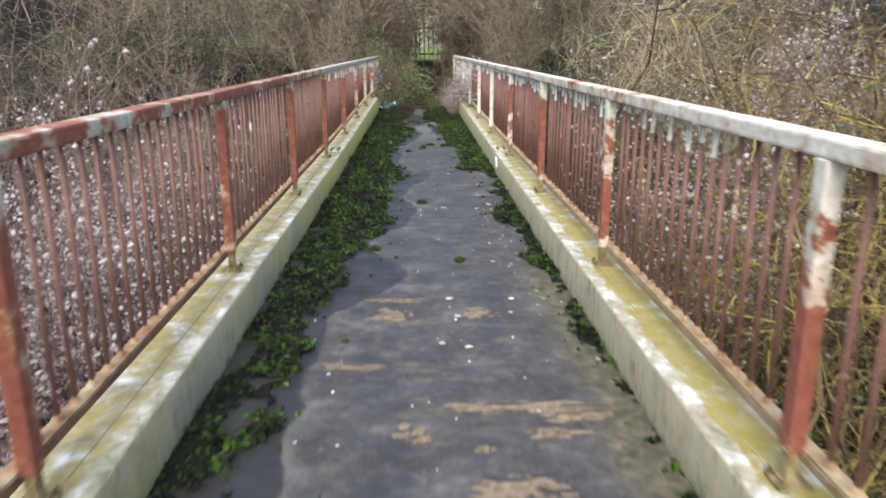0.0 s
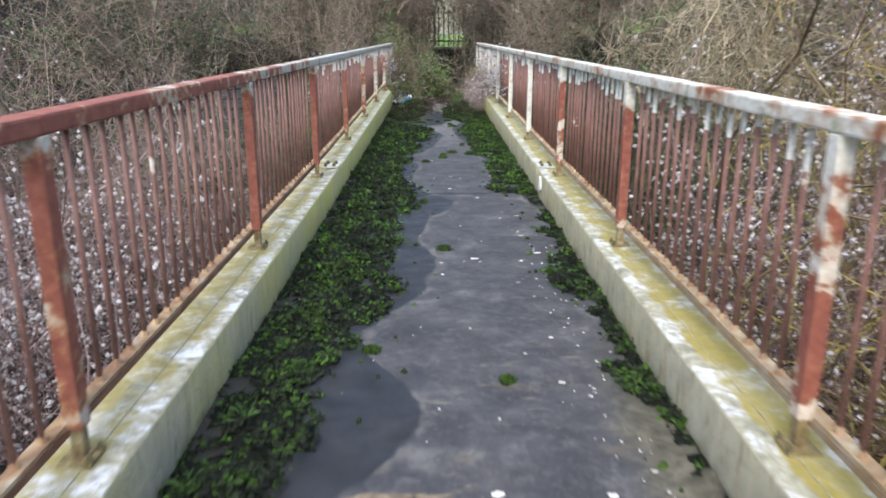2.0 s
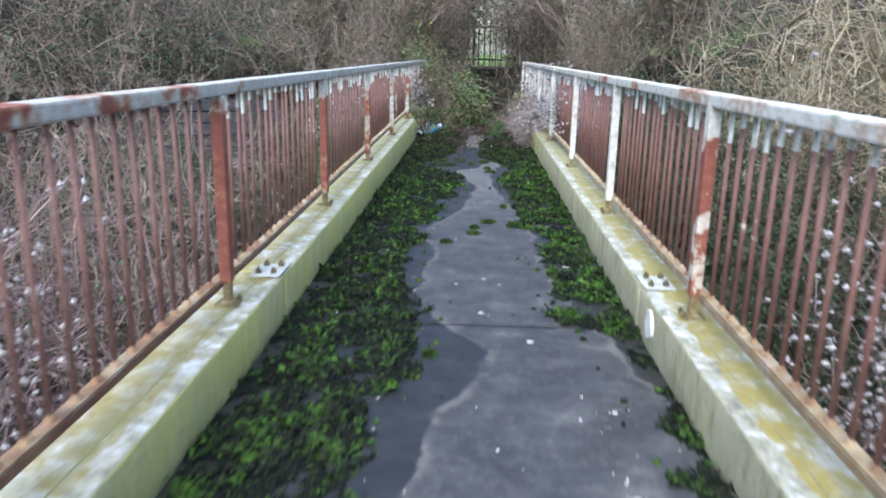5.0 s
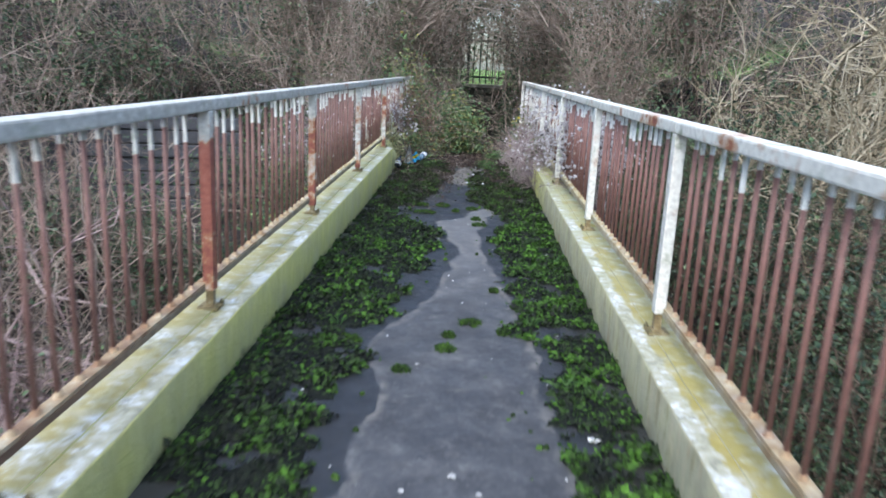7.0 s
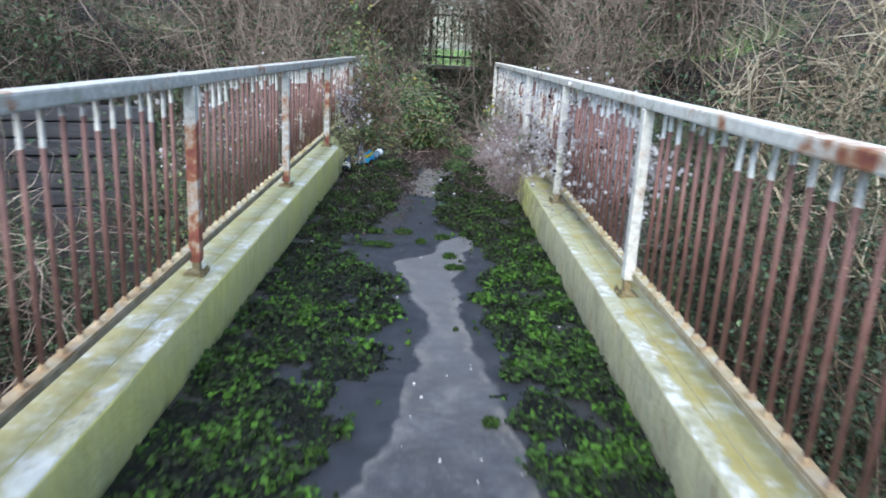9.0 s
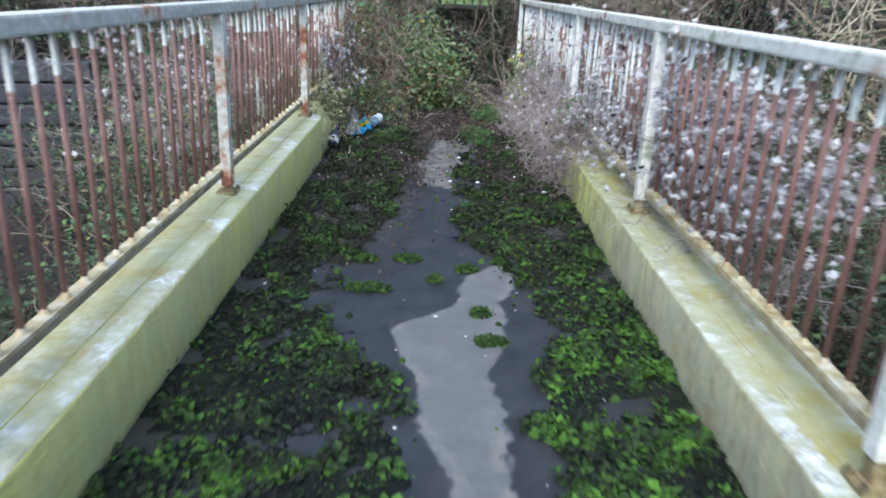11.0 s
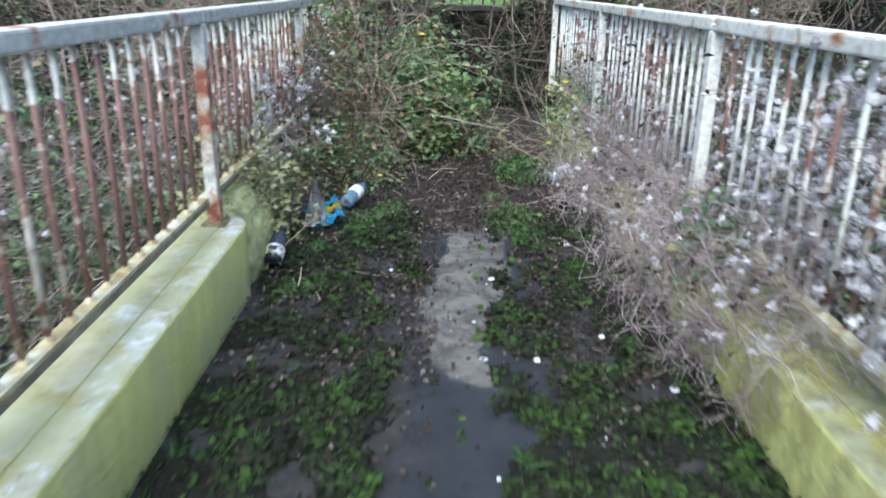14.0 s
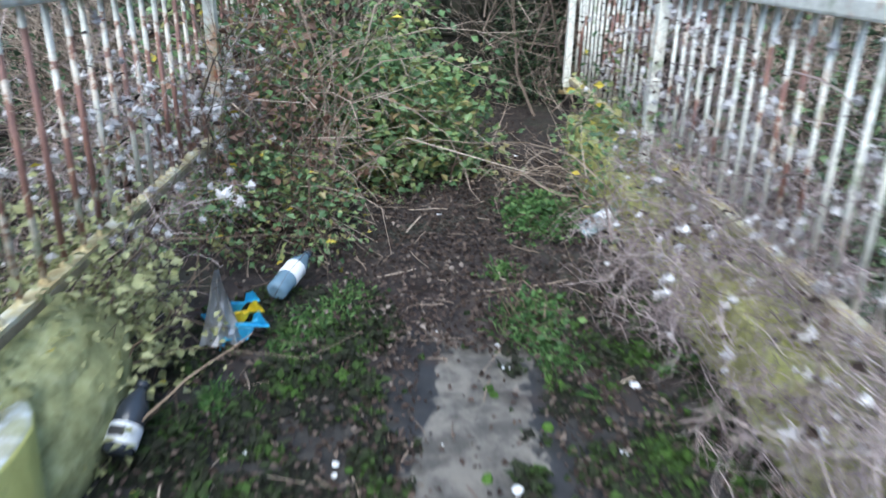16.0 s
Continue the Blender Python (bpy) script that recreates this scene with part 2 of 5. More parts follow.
def make_asphalt():
    """Old asphalt: damp dark stains with a clear edge beside the moss, dry grey worn middle, pale scuffs."""
    m = Nodes("asphalt", 0.8)
    x, y = m.axis(0), m.axis(1)
    # left and right edge of the dry middle along the bridge: (y, left, right)
    edges = ((0.0, -0.50, 1.0), (3.2, -0.50, 1.0), (3.9, -0.48, 0.98), (4.25, -0.20, 0.97), (4.65, -0.08, 0.96), (4.9, -0.13, 0.95), (5.2, -0.36, 0.95), (5.45, -0.40, 0.94), (5.8, -0.18, 0.93),
             (6.6, 0.0, 0.9), (7.2, -0.16, 0.9), (7.7, -0.10, 0.88), (8.2, 0.10, 0.84), (8.45, 0.12, 0.8), (8.75, -0.08, 0.72), (9.3, -0.28, 0.6), (10.2, -0.20, 0.52), (10.7, -0.36, 0.52), (11.1, -0.28, 0.5),
             (11.7, -0.04, 0.42), (12.2, 0.0, 0.36), (12.9, 0.08, 0.26), (13.3, 0.0, 0.26), (13.7, -0.10, 0.24), (13.98, -0.18, 0.31), (14.14, -0.02, 0.31), (14.25, 0.14, 0.28), (14.6, 0.16, 0.42), (14.75, 0.3, 0.3),
             (16.12, 0.12, 0.06), (16.5, -0.16, 0.16), (17.9, 0.0, 0.3))
    span = m.ramp(m.math("MULTIPLY", y, 0.05), [(q / 20.0, (0.5 + 0.5 * l, 0.5 + 0.5 * r, 0.0)) for q, l, r in edges])
    sep = m.t.nodes.new("ShaderNodeSeparateColor")
    m.put(sep.inputs[0], span)
    wob = m.math("ADD", m.math("MULTIPLY", m.math("SUBTRACT", m.noise(3.2, 2, distort=0.4), 0.5), 0.20), m.math("MULTIPLY", m.math("SUBTRACT", m.noise(17, 4), 0.5), 0.06))
    wob = m.math("MULTIPLY", wob, m.step(y, 14.4, 15.6, 1.0, 2.2))
    xw = m.math("ADD", x, wob)
    low = m.math("SUBTRACT", xw, m.math("SUBTRACT", m.math("MULTIPLY", sep.outputs[0], 2.0), 1.0))
    high = m.math("SUBTRACT", m.math("SUBTRACT", m.math("MULTIPLY", sep.outputs[1], 2.0), 1.0), xw)
    inside = m.math("MINIMUM", low, high)
    wet = m.step(inside, -0.012, 0.012, 1.0, 0.0)
    wet = m.math("MULTIPLY", wet, m.step(y, 3.4, 4.4, 0.85, 1.0))
    rim = m.math("MULTIPLY", m.step(inside, -0.004, 0.012), m.step(inside, 0.02, 0.07, 1.0, 0.0))
    dry = m.ramp(m.noise(3.6, 9, distort=0.2), [(0.3, (0.026, 0.027, 0.032)), (0.47, (0.042, 0.044, 0.050)), (0.58, (0.066, 0.068, 0.074)), (0.67, (0.14, 0.139, 0.138))])
    dry = m.mix(m.step(m.noise(70, 3), 0.35, 0.75, 0, 0.3), dry, (0.10, 0.10, 0.107))
    dry = m.mix(m.step(m.noise(9, 5, stretch=(0.55, 1.6, 1), shift=4), 0.62, 0.72, 0, 0.55), dry, (0.22, 0.205, 0.175))
    dry = m.mix(m.step(m.noise(34, 4, shift=8), 0.62, 0.68, 0, 0.5), dry, (0.19, 0.185, 0.175))
    dry = m.mix(m.step(m.noise(22, 7, shift=33), 0.50, 0.64, 0, 0.35), dry, (0.125, 0.125, 0.128))
    dry = m.mix(m.step(m.noise(17, 7, shift=37), 0.54, 0.66, 0, 0.45), dry, (0.030, 0.031, 0.036))
    start = m.step(y, 4.4, 6.2, 1.0, 0.0)
    dry = m.mix(m.math("MULTIPLY", start, m.step(m.noise(8, 7, shift=13), 0.55, 0.70, 0, 0.42)), dry, (0.18, 0.18, 0.18))
    dry = m.mix(m.math("MULTIPLY", start, m.step(m.noise(4.5, 8, stretch=(0.6, 1.7, 1), shift=17), 0.57, 0.66, 0, 0.4)), dry, (0.18, 0.15, 0.11))
    # bare aggregate towards the end of the bridge
    dry = m.mix(m.step(y, 11.0, 13.6, 0.0, 0.72), dry, m.mix(m.noise(14, 5), (0.095, 0.096, 0.100), (0.165, 0.165, 0.165)))
    dry = m.mix(m.step(y, 14.6, 16.2, 0.0, 0.85), dry, m.mix(m.step(m.noise(9, 8, distort=0.3), 0.38, 0.62), (0.048, 0.044, 0.039), (0.155, 0.140, 0.122)))
    # pale silt dried along the edge of the damp
    dry = m.mix(m.math("MULTIPLY", rim, m.step(m.noise(7, 5, shift=23), 0.42, 0.62, 0.0, 0.45)), dry, (0.21, 0.195, 0.175))
    damp = m.ramp(m.noise(6, 5), [(0.3, (0.015, 0.016, 0.018)), (0.7, (0.036, 0.037, 0.042))])
    silt = m.mix(m.noise(20, 4), (0.015, 0.015, 0.014), (0.038, 0.037, 0.033))
    edge = m.step(m.math("ABSOLUTE", m.math("ADD", x, m.math("MULTIPLY", wob, 0.8))), 0.60, 0.85)
    damp = m.mix(edge, damp, silt)
    dirt = m.ramp(m.noise(13, 6), [(0.3, (0.012, 0.012, 0.012)), (0.5, (0.022, 0.021, 0.021)), (0.68, (0.044, 0.040, 0.037))])
    muddy = m.step(m.math("ADD", y, m.noise(3, 4)), 14.6, 16.0)
    muddy = m.math("MULTIPLY", muddy, m.step(m.math("ABSOLUTE", m.math("SUBTRACT", xw, 0.08)), 0.14, 0.34, 0.2, 1.0))
    damp = m.mix(muddy, damp, dirt)
    col = m.mix(wet, dry, damp)
    far = m.math("ADD", y, m.math("MULTIPLY", m.math("SUBTRACT", m.noise(3.5, 5, shift=6), 0.5), 2.2))
    soil = m.ramp(m.noise(9, 6), [(0.3, (0.012, 0.009, 0.009)), (0.5, (0.025, 0.018, 0.017)), (0.7, (0.052, 0.038, 0.033))])
    col = m.mix(m.step(far, 17.6, 18.1), col, soil)
    bank = m.step(m.math("ADD", x, m.math("MULTIPLY", m.math("SUBTRACT", m.noise(4, 7, shift=19), 0.5), 0.35)), 0.62, 0.78)
    bank = m.math("MULTIPLY", bank, m.step(y, 4.4, 5.6, 0.8, 0.0))
    col = m.mix(bank, col, m.ramp(m.noise(16, 6, shift=3), [(0.3, (0.035, 0.032, 0.018)), (0.5, (0.10, 0.095, 0.065)), (0.7, (0.22, 0.20, 0.15))]))
    rough = m.mix(wet, m.math("ADD", m.step(m.noise(4, 4), 0.3, 0.7, 0.55, 0.8), m.step(y, 14.6, 16.2, 0.0, 0.2)), m.math("MAXIMUM", m.step(m.noise(5, 4), 0.3, 0.7, 0.32, 0.6), m.math("MULTIPLY", muddy, 0.95)))
    h = m.math("ADD", m.noise(160, 3), m.math("MULTIPLY", m.noise(14, 4), 0.6))
    return m.done(col, rough, h, 0.006, 0.55)


M_ASPHALT = make_asphalt()


def make_simple(name, stops, scale=12.0, rough=0.85, bump=True, per=None, stretch=None, depth=0.004):
    m = Nodes(name, rough)
    v = m.noise(scale, 5, stretch=stretch)
    if per:
        r = m.island() if per == "island" else m.one()
        v = m.math("ADD", m.math("MULTIPLY", v, 0.45), m.math("MULTIPLY", r, 0.55))
    return m.done(m.ramp(v, stops), rough, m.noise(scale * 4, 4) if bump else None, depth)


M_SCUFF = make_simple("worn_tan_patch", [(0.3, (0.11, 0.085, 0.06)), (0.55, (0.22, 0.18, 0.13)), (0.8, (0.32, 0.275, 0.205))], 26)
M_SPECK = make_simple("pale_speck", [(0.3, (0.4, 0.4, 0.39)), (0.7, (0.72, 0.72, 0.70))], 50, bump=False, per="island")
M_CONC = make_simple("concrete", [(0.3, (0.16, 0.155, 0.13)), (0.7, (0.30, 0.29, 0.25))], 6)
M_STONE = make_simple("rubble_stone", [(0.2, (0.030, 0.033, 0.022)), (0.5, (0.055, 0.057, 0.038)), (0.8, (0.09, 0.09, 0.062))], 9, per="object", depth=0.02)
M_MORTAR = make_simple("dark_mortar", [(0.3, (0.030, 0.029, 0.023)), (0.7, (0.060, 0.058, 0.045))], 14)
M_TIMBER = make_simple("grey_sleeper", [(0.3, (0.026, 0.026, 0.030)), (0.6, (0.052, 0.053, 0.060)), (0.8, (0.09, 0.092, 0.10))], 6, stretch=(0.3, 0.3, 4))
M_FENCE = make_simple("dark_green_paint", [(0.3, (0.010, 0.022, 0.014)), (0.7, (0.02, 0.045, 0.028))], 14, 0.5)


def make_leaf(name, stops, rough=0.5, glow=0.15, patch=1.6, share=0.5, dull=None):
    m = Nodes(name, rough)
    v = m.math("ADD", m.math("MULTIPLY", m.noise(patch, 3), 1 - share), m.math("MULTIPLY", m.island(), share))
    if dull:
        v = m.math("ADD", v, m.math("MULTIPLY", m.step(m.axis(0), 0.2, 0.6, 0.0, 0.045), m.step(m.axis(1), 8.0, 9.5)))
    c = m.ramp(v, stops)
    if dull:
        c = m.mix(m.step(m.axis(1), *dull, 0.0, 0.5), c, (0.026, 0.027, 0.016))
    m.b.inputs["Specular IOR Level"].default_value = 0.15 if rough > 0.7 else 0.4
    m.done(c, rough)
    if glow:
        tr = m.t.nodes.new("ShaderNodeBsdfTranslucent")
        mx = m.t.nodes.new("ShaderNodeMixShader")
        mx.inputs[0].default_value = glow
        m.t.links.new(c, tr.inputs["Color"])
        m.t.links.new(m.b.outputs[0], mx.inputs[1])
        m.t.links.new(tr.outputs[0], mx.inputs[2])
        m.t.links.new(mx.outputs[0], m.t.nodes["Material Output"].inputs["Surface"])
    return m.mat


MOSS_STOPS = [(0.30, (0.012, 0.014, 0.014)), (0.43, (0.020, 0.024, 0.019)), (0.51, (0.028, 0.045, 0.020)), (0.60, (0.050, 0.105, 0.022)), (0.72, (0.085, 0.190, 0.028)), (0.85, (0.15, 0.29, 0.06))]
M_MOSS = make_leaf("moss", MOSS_STOPS, 0.8, 0.2, 6.5, 0.24, (13.0, 15.8))
M_CUSHION = make_leaf("moss_cushion", [(0.3, (0.014, 0.021, 0.011)), (0.5, (0.034, 0.066, 0.016)), (0.75, (0.08, 0.155, 0.028))], 0.85, 0.2, 9.0, 0.4)


def make_carpet():
    m = Nodes("moss_carpet", 0.95)
    v = m.math("ADD", m.math("MULTIPLY", m.noise(5, 3), 0.62), m.math("MULTIPLY", m.noise(55, 5), 0.38))
    v = m.math("SUBTRACT", v, 0.15)
    m.b.inputs["Specular IOR Level"].default_value = 0.05
    c = m.mix(m.step(m.axis(1), 13.0, 15.8, 0.0, 0.55), m.ramp(v, MOSS_STOPS), (0.030, 0.029, 0.023))
    return m.done(c, 1.0, m.noise(140, 4), 0.012, 0.9)


M_CARPET = make_carpet()
M_GRASS = make_leaf("grass_blade", [(0.25, (0.030, 0.070, 0.022)), (0.55, (0.065, 0.140, 0.040)), (0.85, (0.17, 0.26, 0.09))], 0.6, 0.3)
M_LEAF_DARK = make_leaf("dark_leaf", [(0.2, (0.022, 0.042, 0.024)), (0.5, (0.055, 0.095, 0.048)), (0.8, (0.13, 0.19, 0.08))], 0.5)
M_LEAF_DEEP = make_leaf("deep_leaf", [(0.2, (0.014, 0.026, 0.016)), (0.5, (0.034, 0.060, 0.032)), (0.8, (0.085, 0.125, 0.056))], 0.55)
M_LEAF_BRIGHT = make_leaf("bramble_leaf", [(0.2, (0.045, 0.085, 0.045)), (0.40, (0.115, 0.20, 0.09)), (0.56, (0.185, 0.285, 0.115)), (0.70, (0.27, 0.265, 0.10)), (0.82, (0.26, 0.155, 0.10))], 0.42, 0.3)
M_LEAF_BROWN = make_leaf("dead_leaf", [(0.2, (0.020, 0.014, 0.012)), (0.5, (0.048, 0.034, 0.029)), (0.7, (0.095, 0.073, 0.062)), (0.88, (0.34, 0.30, 0.27))], 0.8, 0.1)
M_LEAF_OLIVE = make_leaf("olive_leaf", [(0.2, (0.13, 0.14, 0.06)), (0.5, (0.27, 0.28, 0.13)), (0.8, (0.42, 0.42, 0.24))], 0.6, 0.25)
M_LEAF_RUST = make_leaf("rust_leaf", [(0.2, (0.07, 0.04, 0.03)), (0.5, (0.15, 0.085, 0.06)), (0.8, (0.27, 0.17, 0.12))], 0.6, 0.2)
M_LEAF_YELLOW = make_leaf("yellow_leaf", [(0.2, (0.35, 0.28, 0.03)), (0.8, (0.6, 0.5, 0.08))], 0.5, 0.3)
M_FLUFF = make_leaf("seed_fluff", [(0.2, (0.42, 0.40, 0.41)), (0.5, (0.60, 0.58, 0.59)), (0.8, (0.78, 0.77, 0.78))], 0.95, 0.35)
M_TWIG = make_leaf("brown_twig", [(0.2, (0.10, 0.078, 0.066)), (0.5, (0.24, 0.19, 0.155)), (0.8, (0.43, 0.36, 0.30))], 0.85, 0)
M_TWIG_DARK = make_leaf("dark_twig", [(0.2, (0.04, 0.03, 0.025)), (0.5, (0.09, 0.066, 0.05)), (0.8, (0.19, 0.145, 0.11))], 0.85, 0)
M_TWIG_PINK = make_leaf("dry_stem", [(0.2, (0.085, 0.060, 0.062)), (0.5, (0.20, 0.145, 0.145)), (0.8, (0.38, 0.30, 0.285))], 0.85, 0)
M_TWIG_LICHEN = make_leaf("lichen_twig", [(0.28, (0.075, 0.052, 0.034)), (0.48, (0.14, 0.11, 0.062)), (0.62, (0.235, 0.195, 0.08)), (0.74, (0.40, 0.34, 0.10)), (0.9, (0.50, 0.42, 0.09))], 0.9, 0, 0.9, 0.55)
M_TWIG_ASH = make_leaf("ashen_stem", [(0.2, (0.10, 0.075, 0.075)), (0.5, (0.27, 0.215, 0.215)), (0.8, (0.47, 0.41, 0.40))], 0.85, 0)
M_TWIG_TAN = make_leaf("tan_branch", [(0.2, (0.15, 0.12, 0.08)), (0.5, (0.32, 0.275, 0.19)), (0.8, (0.52, 0.47, 0.36))], 0.9, 0)


def make_ground():
    m = Nodes("soil_and_litter", 0.95)
    x, y = m.axis(0), m.axis(1)
    soil = m.ramp(m.noise(9, 6), [(0.3, (0.012, 0.009, 0.009)), (0.5, (0.025, 0.018, 0.017)), (0.66, (0.046, 0.034, 0.030)), (0.85, (0.09, 0.07, 0.058))])
    soil = m.mix(m.step(m.noise(2.2, 4), 0.5, 0.68, 0, 0.6), soil, (0.018, 0.030, 0.014))
    lawn = m.mix(m.noise(3, 5), (0.10, 0.20, 0.035), (0.20, 0.34, 0.07))
    f = m.math("MULTIPLY", m.step(y, 24.6, 25.6), m.step(m.math("ABSOLUTE", m.math("SUBTRACT", x, 0.5)), 5.5, 8.0, 1.0, 0.0))
    far = m.step(m.math("ADD", m.math("ABSOLUTE", x), m.math("ABSOLUTE", y)), 45, 90)
    f = m.math("MAXIMUM", f, far)
    return m.done(m.mix(f, soil, lawn), 0.95, m.noise(30, 6), 0.03, 0.8)


M_GROUND = make_ground()


def plain(name, color, rough=0.5, metal=0.0, alpha=None):
    m = Nodes(name, rough, metal)
    c = m.mix(m.step(m.noise(40, 4), 0.4, 0.75, 0, 0.4), color, tuple(0.7 * v for v in color))
    if alpha:
        m.b.inputs["Transmission Weight"].default_value = alpha
        m.b.inputs["IOR"].default_value = 1.45
    return m.done(c, rough)


M_PET = plain("clear_plastic", (0.75, 0.85, 0.9), 0.12, 0.0, 0.75)
M_PET_BLUE = plain("bluish_plastic", (0.22, 0.34, 0.45), 0.15, 0.0, 0.5)
M_PET_DARK = plain("dark_plastic", (0.03, 0.035, 0.045), 0.15)
M_LABEL = plain("white_label", (0.66, 0.68, 0.72), 0.6)
M_CYAN = plain("blue_foil", (0.10, 0.55, 0.85), 0.35)
M_YELLOW = plain("yellow_foil", (0.8, 0.66, 0.05), 0.4)
M_FOIL = plain("grey_foil", (0.55, 0.56, 0.58), 0.35, 0.4)
M_BLACK = plain("black_print", (0.02, 0.02, 0.022), 0.5)


# ---------------------------------------------------------------- mesh helpers
def part(name, bm, material, parent, label=""):
    """Links a bmesh as one mesh object under a thing or a part."""
    me = bpy.data.meshes.new(name)
    bm.to_mesh(me)
    bm.free()
    me.materials.append(material)
    ob = new(name, me)
    ob.parent = parent
    return tagged(ob, label)


def raw(name, verts, faces, material, parent=None, smooth=False, kind=""):
    me = bpy.data.meshes.new(name)
    me.from_pydata([tuple(v) for v in np.asarray(verts).tolist()], [], [tuple(f) for f in (faces.tolist() if hasattr(faces, "tolist") else faces)])
    me.materials.append(material)
    if smooth:
        me.polygons.foreach_set("use_smooth", [True] * len(me.polygons))
    me.update()
    ob = new(name, me)
    ob.parent = parent
    return tagged(ob, kind=kind)


def box(bm, x0, x1, y0, y1, z0, z1, bevel=0.0, cuts=0, rough=0.0):
    """A box with bevelled, slightly uneven edges, cut along its y."""
    b = bmesh.new()
    bmesh.ops.create_cube(b, size=1)
    for v in b.verts:
        v.co = Vector(((x0 + x1) / 2 + v.co.x * (x1 - x0), (y0 + y1) / 2 + v.co.y * (y1 - y0), (z0 + z1) / 2 + v.co.z * (z1 - z0)))
    if bevel:
        bmesh.ops.bevel(b, geom=list(b.edges), offset=bevel, segments=2, profile=0.6, affect="EDGES")
    for i in range(1, cuts):
        y = y0 + (y1 - y0) * i / cuts
        bmesh.ops.bisect_plane(b, geom=list(b.verts) + list(b.edges) + list(b.faces), plane_co=(0, y, 0), plane_no=(0, 1, 0))
    if rough:
        for v in b.verts:
            n = noise.noise_vector(v.co * 4.0) * rough + noise.noise_vector(v.co * 17.0) * rough * 0.5
            v.co += Vector((n.x, 0, n.z))
    me = bpy.data.meshes.new("tmp")
    b.to_mesh(me)
    b.free()
    bm.from_mesh(me)
    bpy.data.meshes.remove(me)
    return bm


def rod(bm, a, b, r, sides=8, r2=None):
    a, b = Vector(a), Vector(b)
    d = b - a
    m = Matrix.Translation((a + b) / 2) @ d.to_track_quat("Z", "Y").to_matrix().to_4x4()
    bmesh.ops.create_cone(bm, cap_ends=True, segments=sides, radius1=r, radius2=r if r2 is None else r2, depth=d.length, matrix=m)
    return bm


def empty(name, label, category, group="", at=(0, 0, 0), kind=""):
    ob = new(name)
    ob.location = at
    ob.empty_display_size = 0.2
    return tagged(ob, label, category, group, kind)


def smooth01(v, a, b):
    t = np.clip((np.asarray(v, dtype=float) - a) / (b - a), 0, 1)
    return t * t * (3 - 2 * t)


# ---------------------------------------------------------------- ground
def height(x, y):
    """The ravine under the bridge, the banks beside it and the far bank."""
    x, y = np.asarray(x, dtype=float), np.asarray(y, dtype=float)
    d = np.abs(x)
    h = -2.5 * smooth01(y, -2.0, 2.5) * (1 - smooth01(y, 13.0, 17.2))
    side = smooth01(d, 1.15, 2.6) * smooth01(y, 13.0, 17.2) * (1 - smooth01(y, 20, 24))
    h = h - 1.0 * side
    h = h + 4.2 * smooth01(d, 5.5, 13.0)
    h = h + 1.4 * smooth01(y, 19.5, 23.5) * smooth01(d, 2.0, 4.5)
    h = h - 0.10 * smooth01(y, 18.0, 21.5) * (1 - smooth01(d, 1.5, 2.5))
    h = h - 0.06 * smooth01(y, 15.5, 16.5) * (1 - smooth01(y, 18.35, 18.7)) * (1 - smooth01(d, 0.9, 1.3))
    h = np.where(y > 24.35, np.maximum(h, 1.0), h)
    h = h * (1 - smooth01(np.maximum(d, np.abs(y - 10)), 60, 90)) + 1.0 * smooth01(np.maximum(d, np.abs(y - 10)), 60, 90)
    return h


def build_ground():
    xs = np.concatenate([[-1500, -500, -200, -90, -60, -40, -30, -24], np.arange(-20, -6, 1.0), np.arange(-6, 6.01, 0.3), np.arange(7, 21, 1.0), [24, 30, 40, 60, 90, 200, 500, 1500]])
    ys = np.concatenate([[-1500, -500, -200, -90, -60, -40, -25, -15], np.arange(-10, -2, 1.0), np.arange(-2, 24.31, 0.3), [24.34, 24.36], np.arange(24.6, 32, 0.6), [34, 37, 40, 45, 50, 60, 80, 110, 200, 500, 1500]])
    X, Y = np.meshgrid(xs, ys)
    Z = height(X, Y)
    rng = np.random.default_rng(5)
    Z = Z + rng.normal(0, 0.025, Z.shape) * (np.abs(X) < 30) * np.where((np.abs(X) < 1.6) & (Y > 16), 0.4, 1.0)
    w = len(xs)
    i = (np.arange(len(ys) - 1)[:, None] * w + np.arange(w - 1)[None]).ravel()
    ob = raw("ground", np.stack([X.ravel(), Y.ravel(), Z.ravel()], 1), np.stack([i, i + 1, i + w + 1, i + w], 1), M_GROUND, smooth=True)
    tagged(ob, "dark soil and leaf litter of the ravine and banks", "ground", kind="structure")


build_ground()


# ---------------------------------------------------------------- bridge
Y0, JOINT, Y1, DECK_END = -3.0, 8.80, 17.22, 18.55
RAIL_TOP, KERB_TOP, POST_X, BAR_X = 1.215, 0.24, 1.03, 1.07
BOTTOM_Z = 0.355
RAIL_DEPTH = 0.054


def lift(s, y):
    """The edge beams stay nearly level while the deck falls towards the far end."""
    return (0.095 if s < 0 else 0.055) * min(max((y - 9.0) / 8.2, 0.0), 1.0)


def raised(bm, s, above=-9.0):
    for v in bm.verts:
        if v.co.z > above:
            v.co.z += lift(s, v.co.y)
    return bm


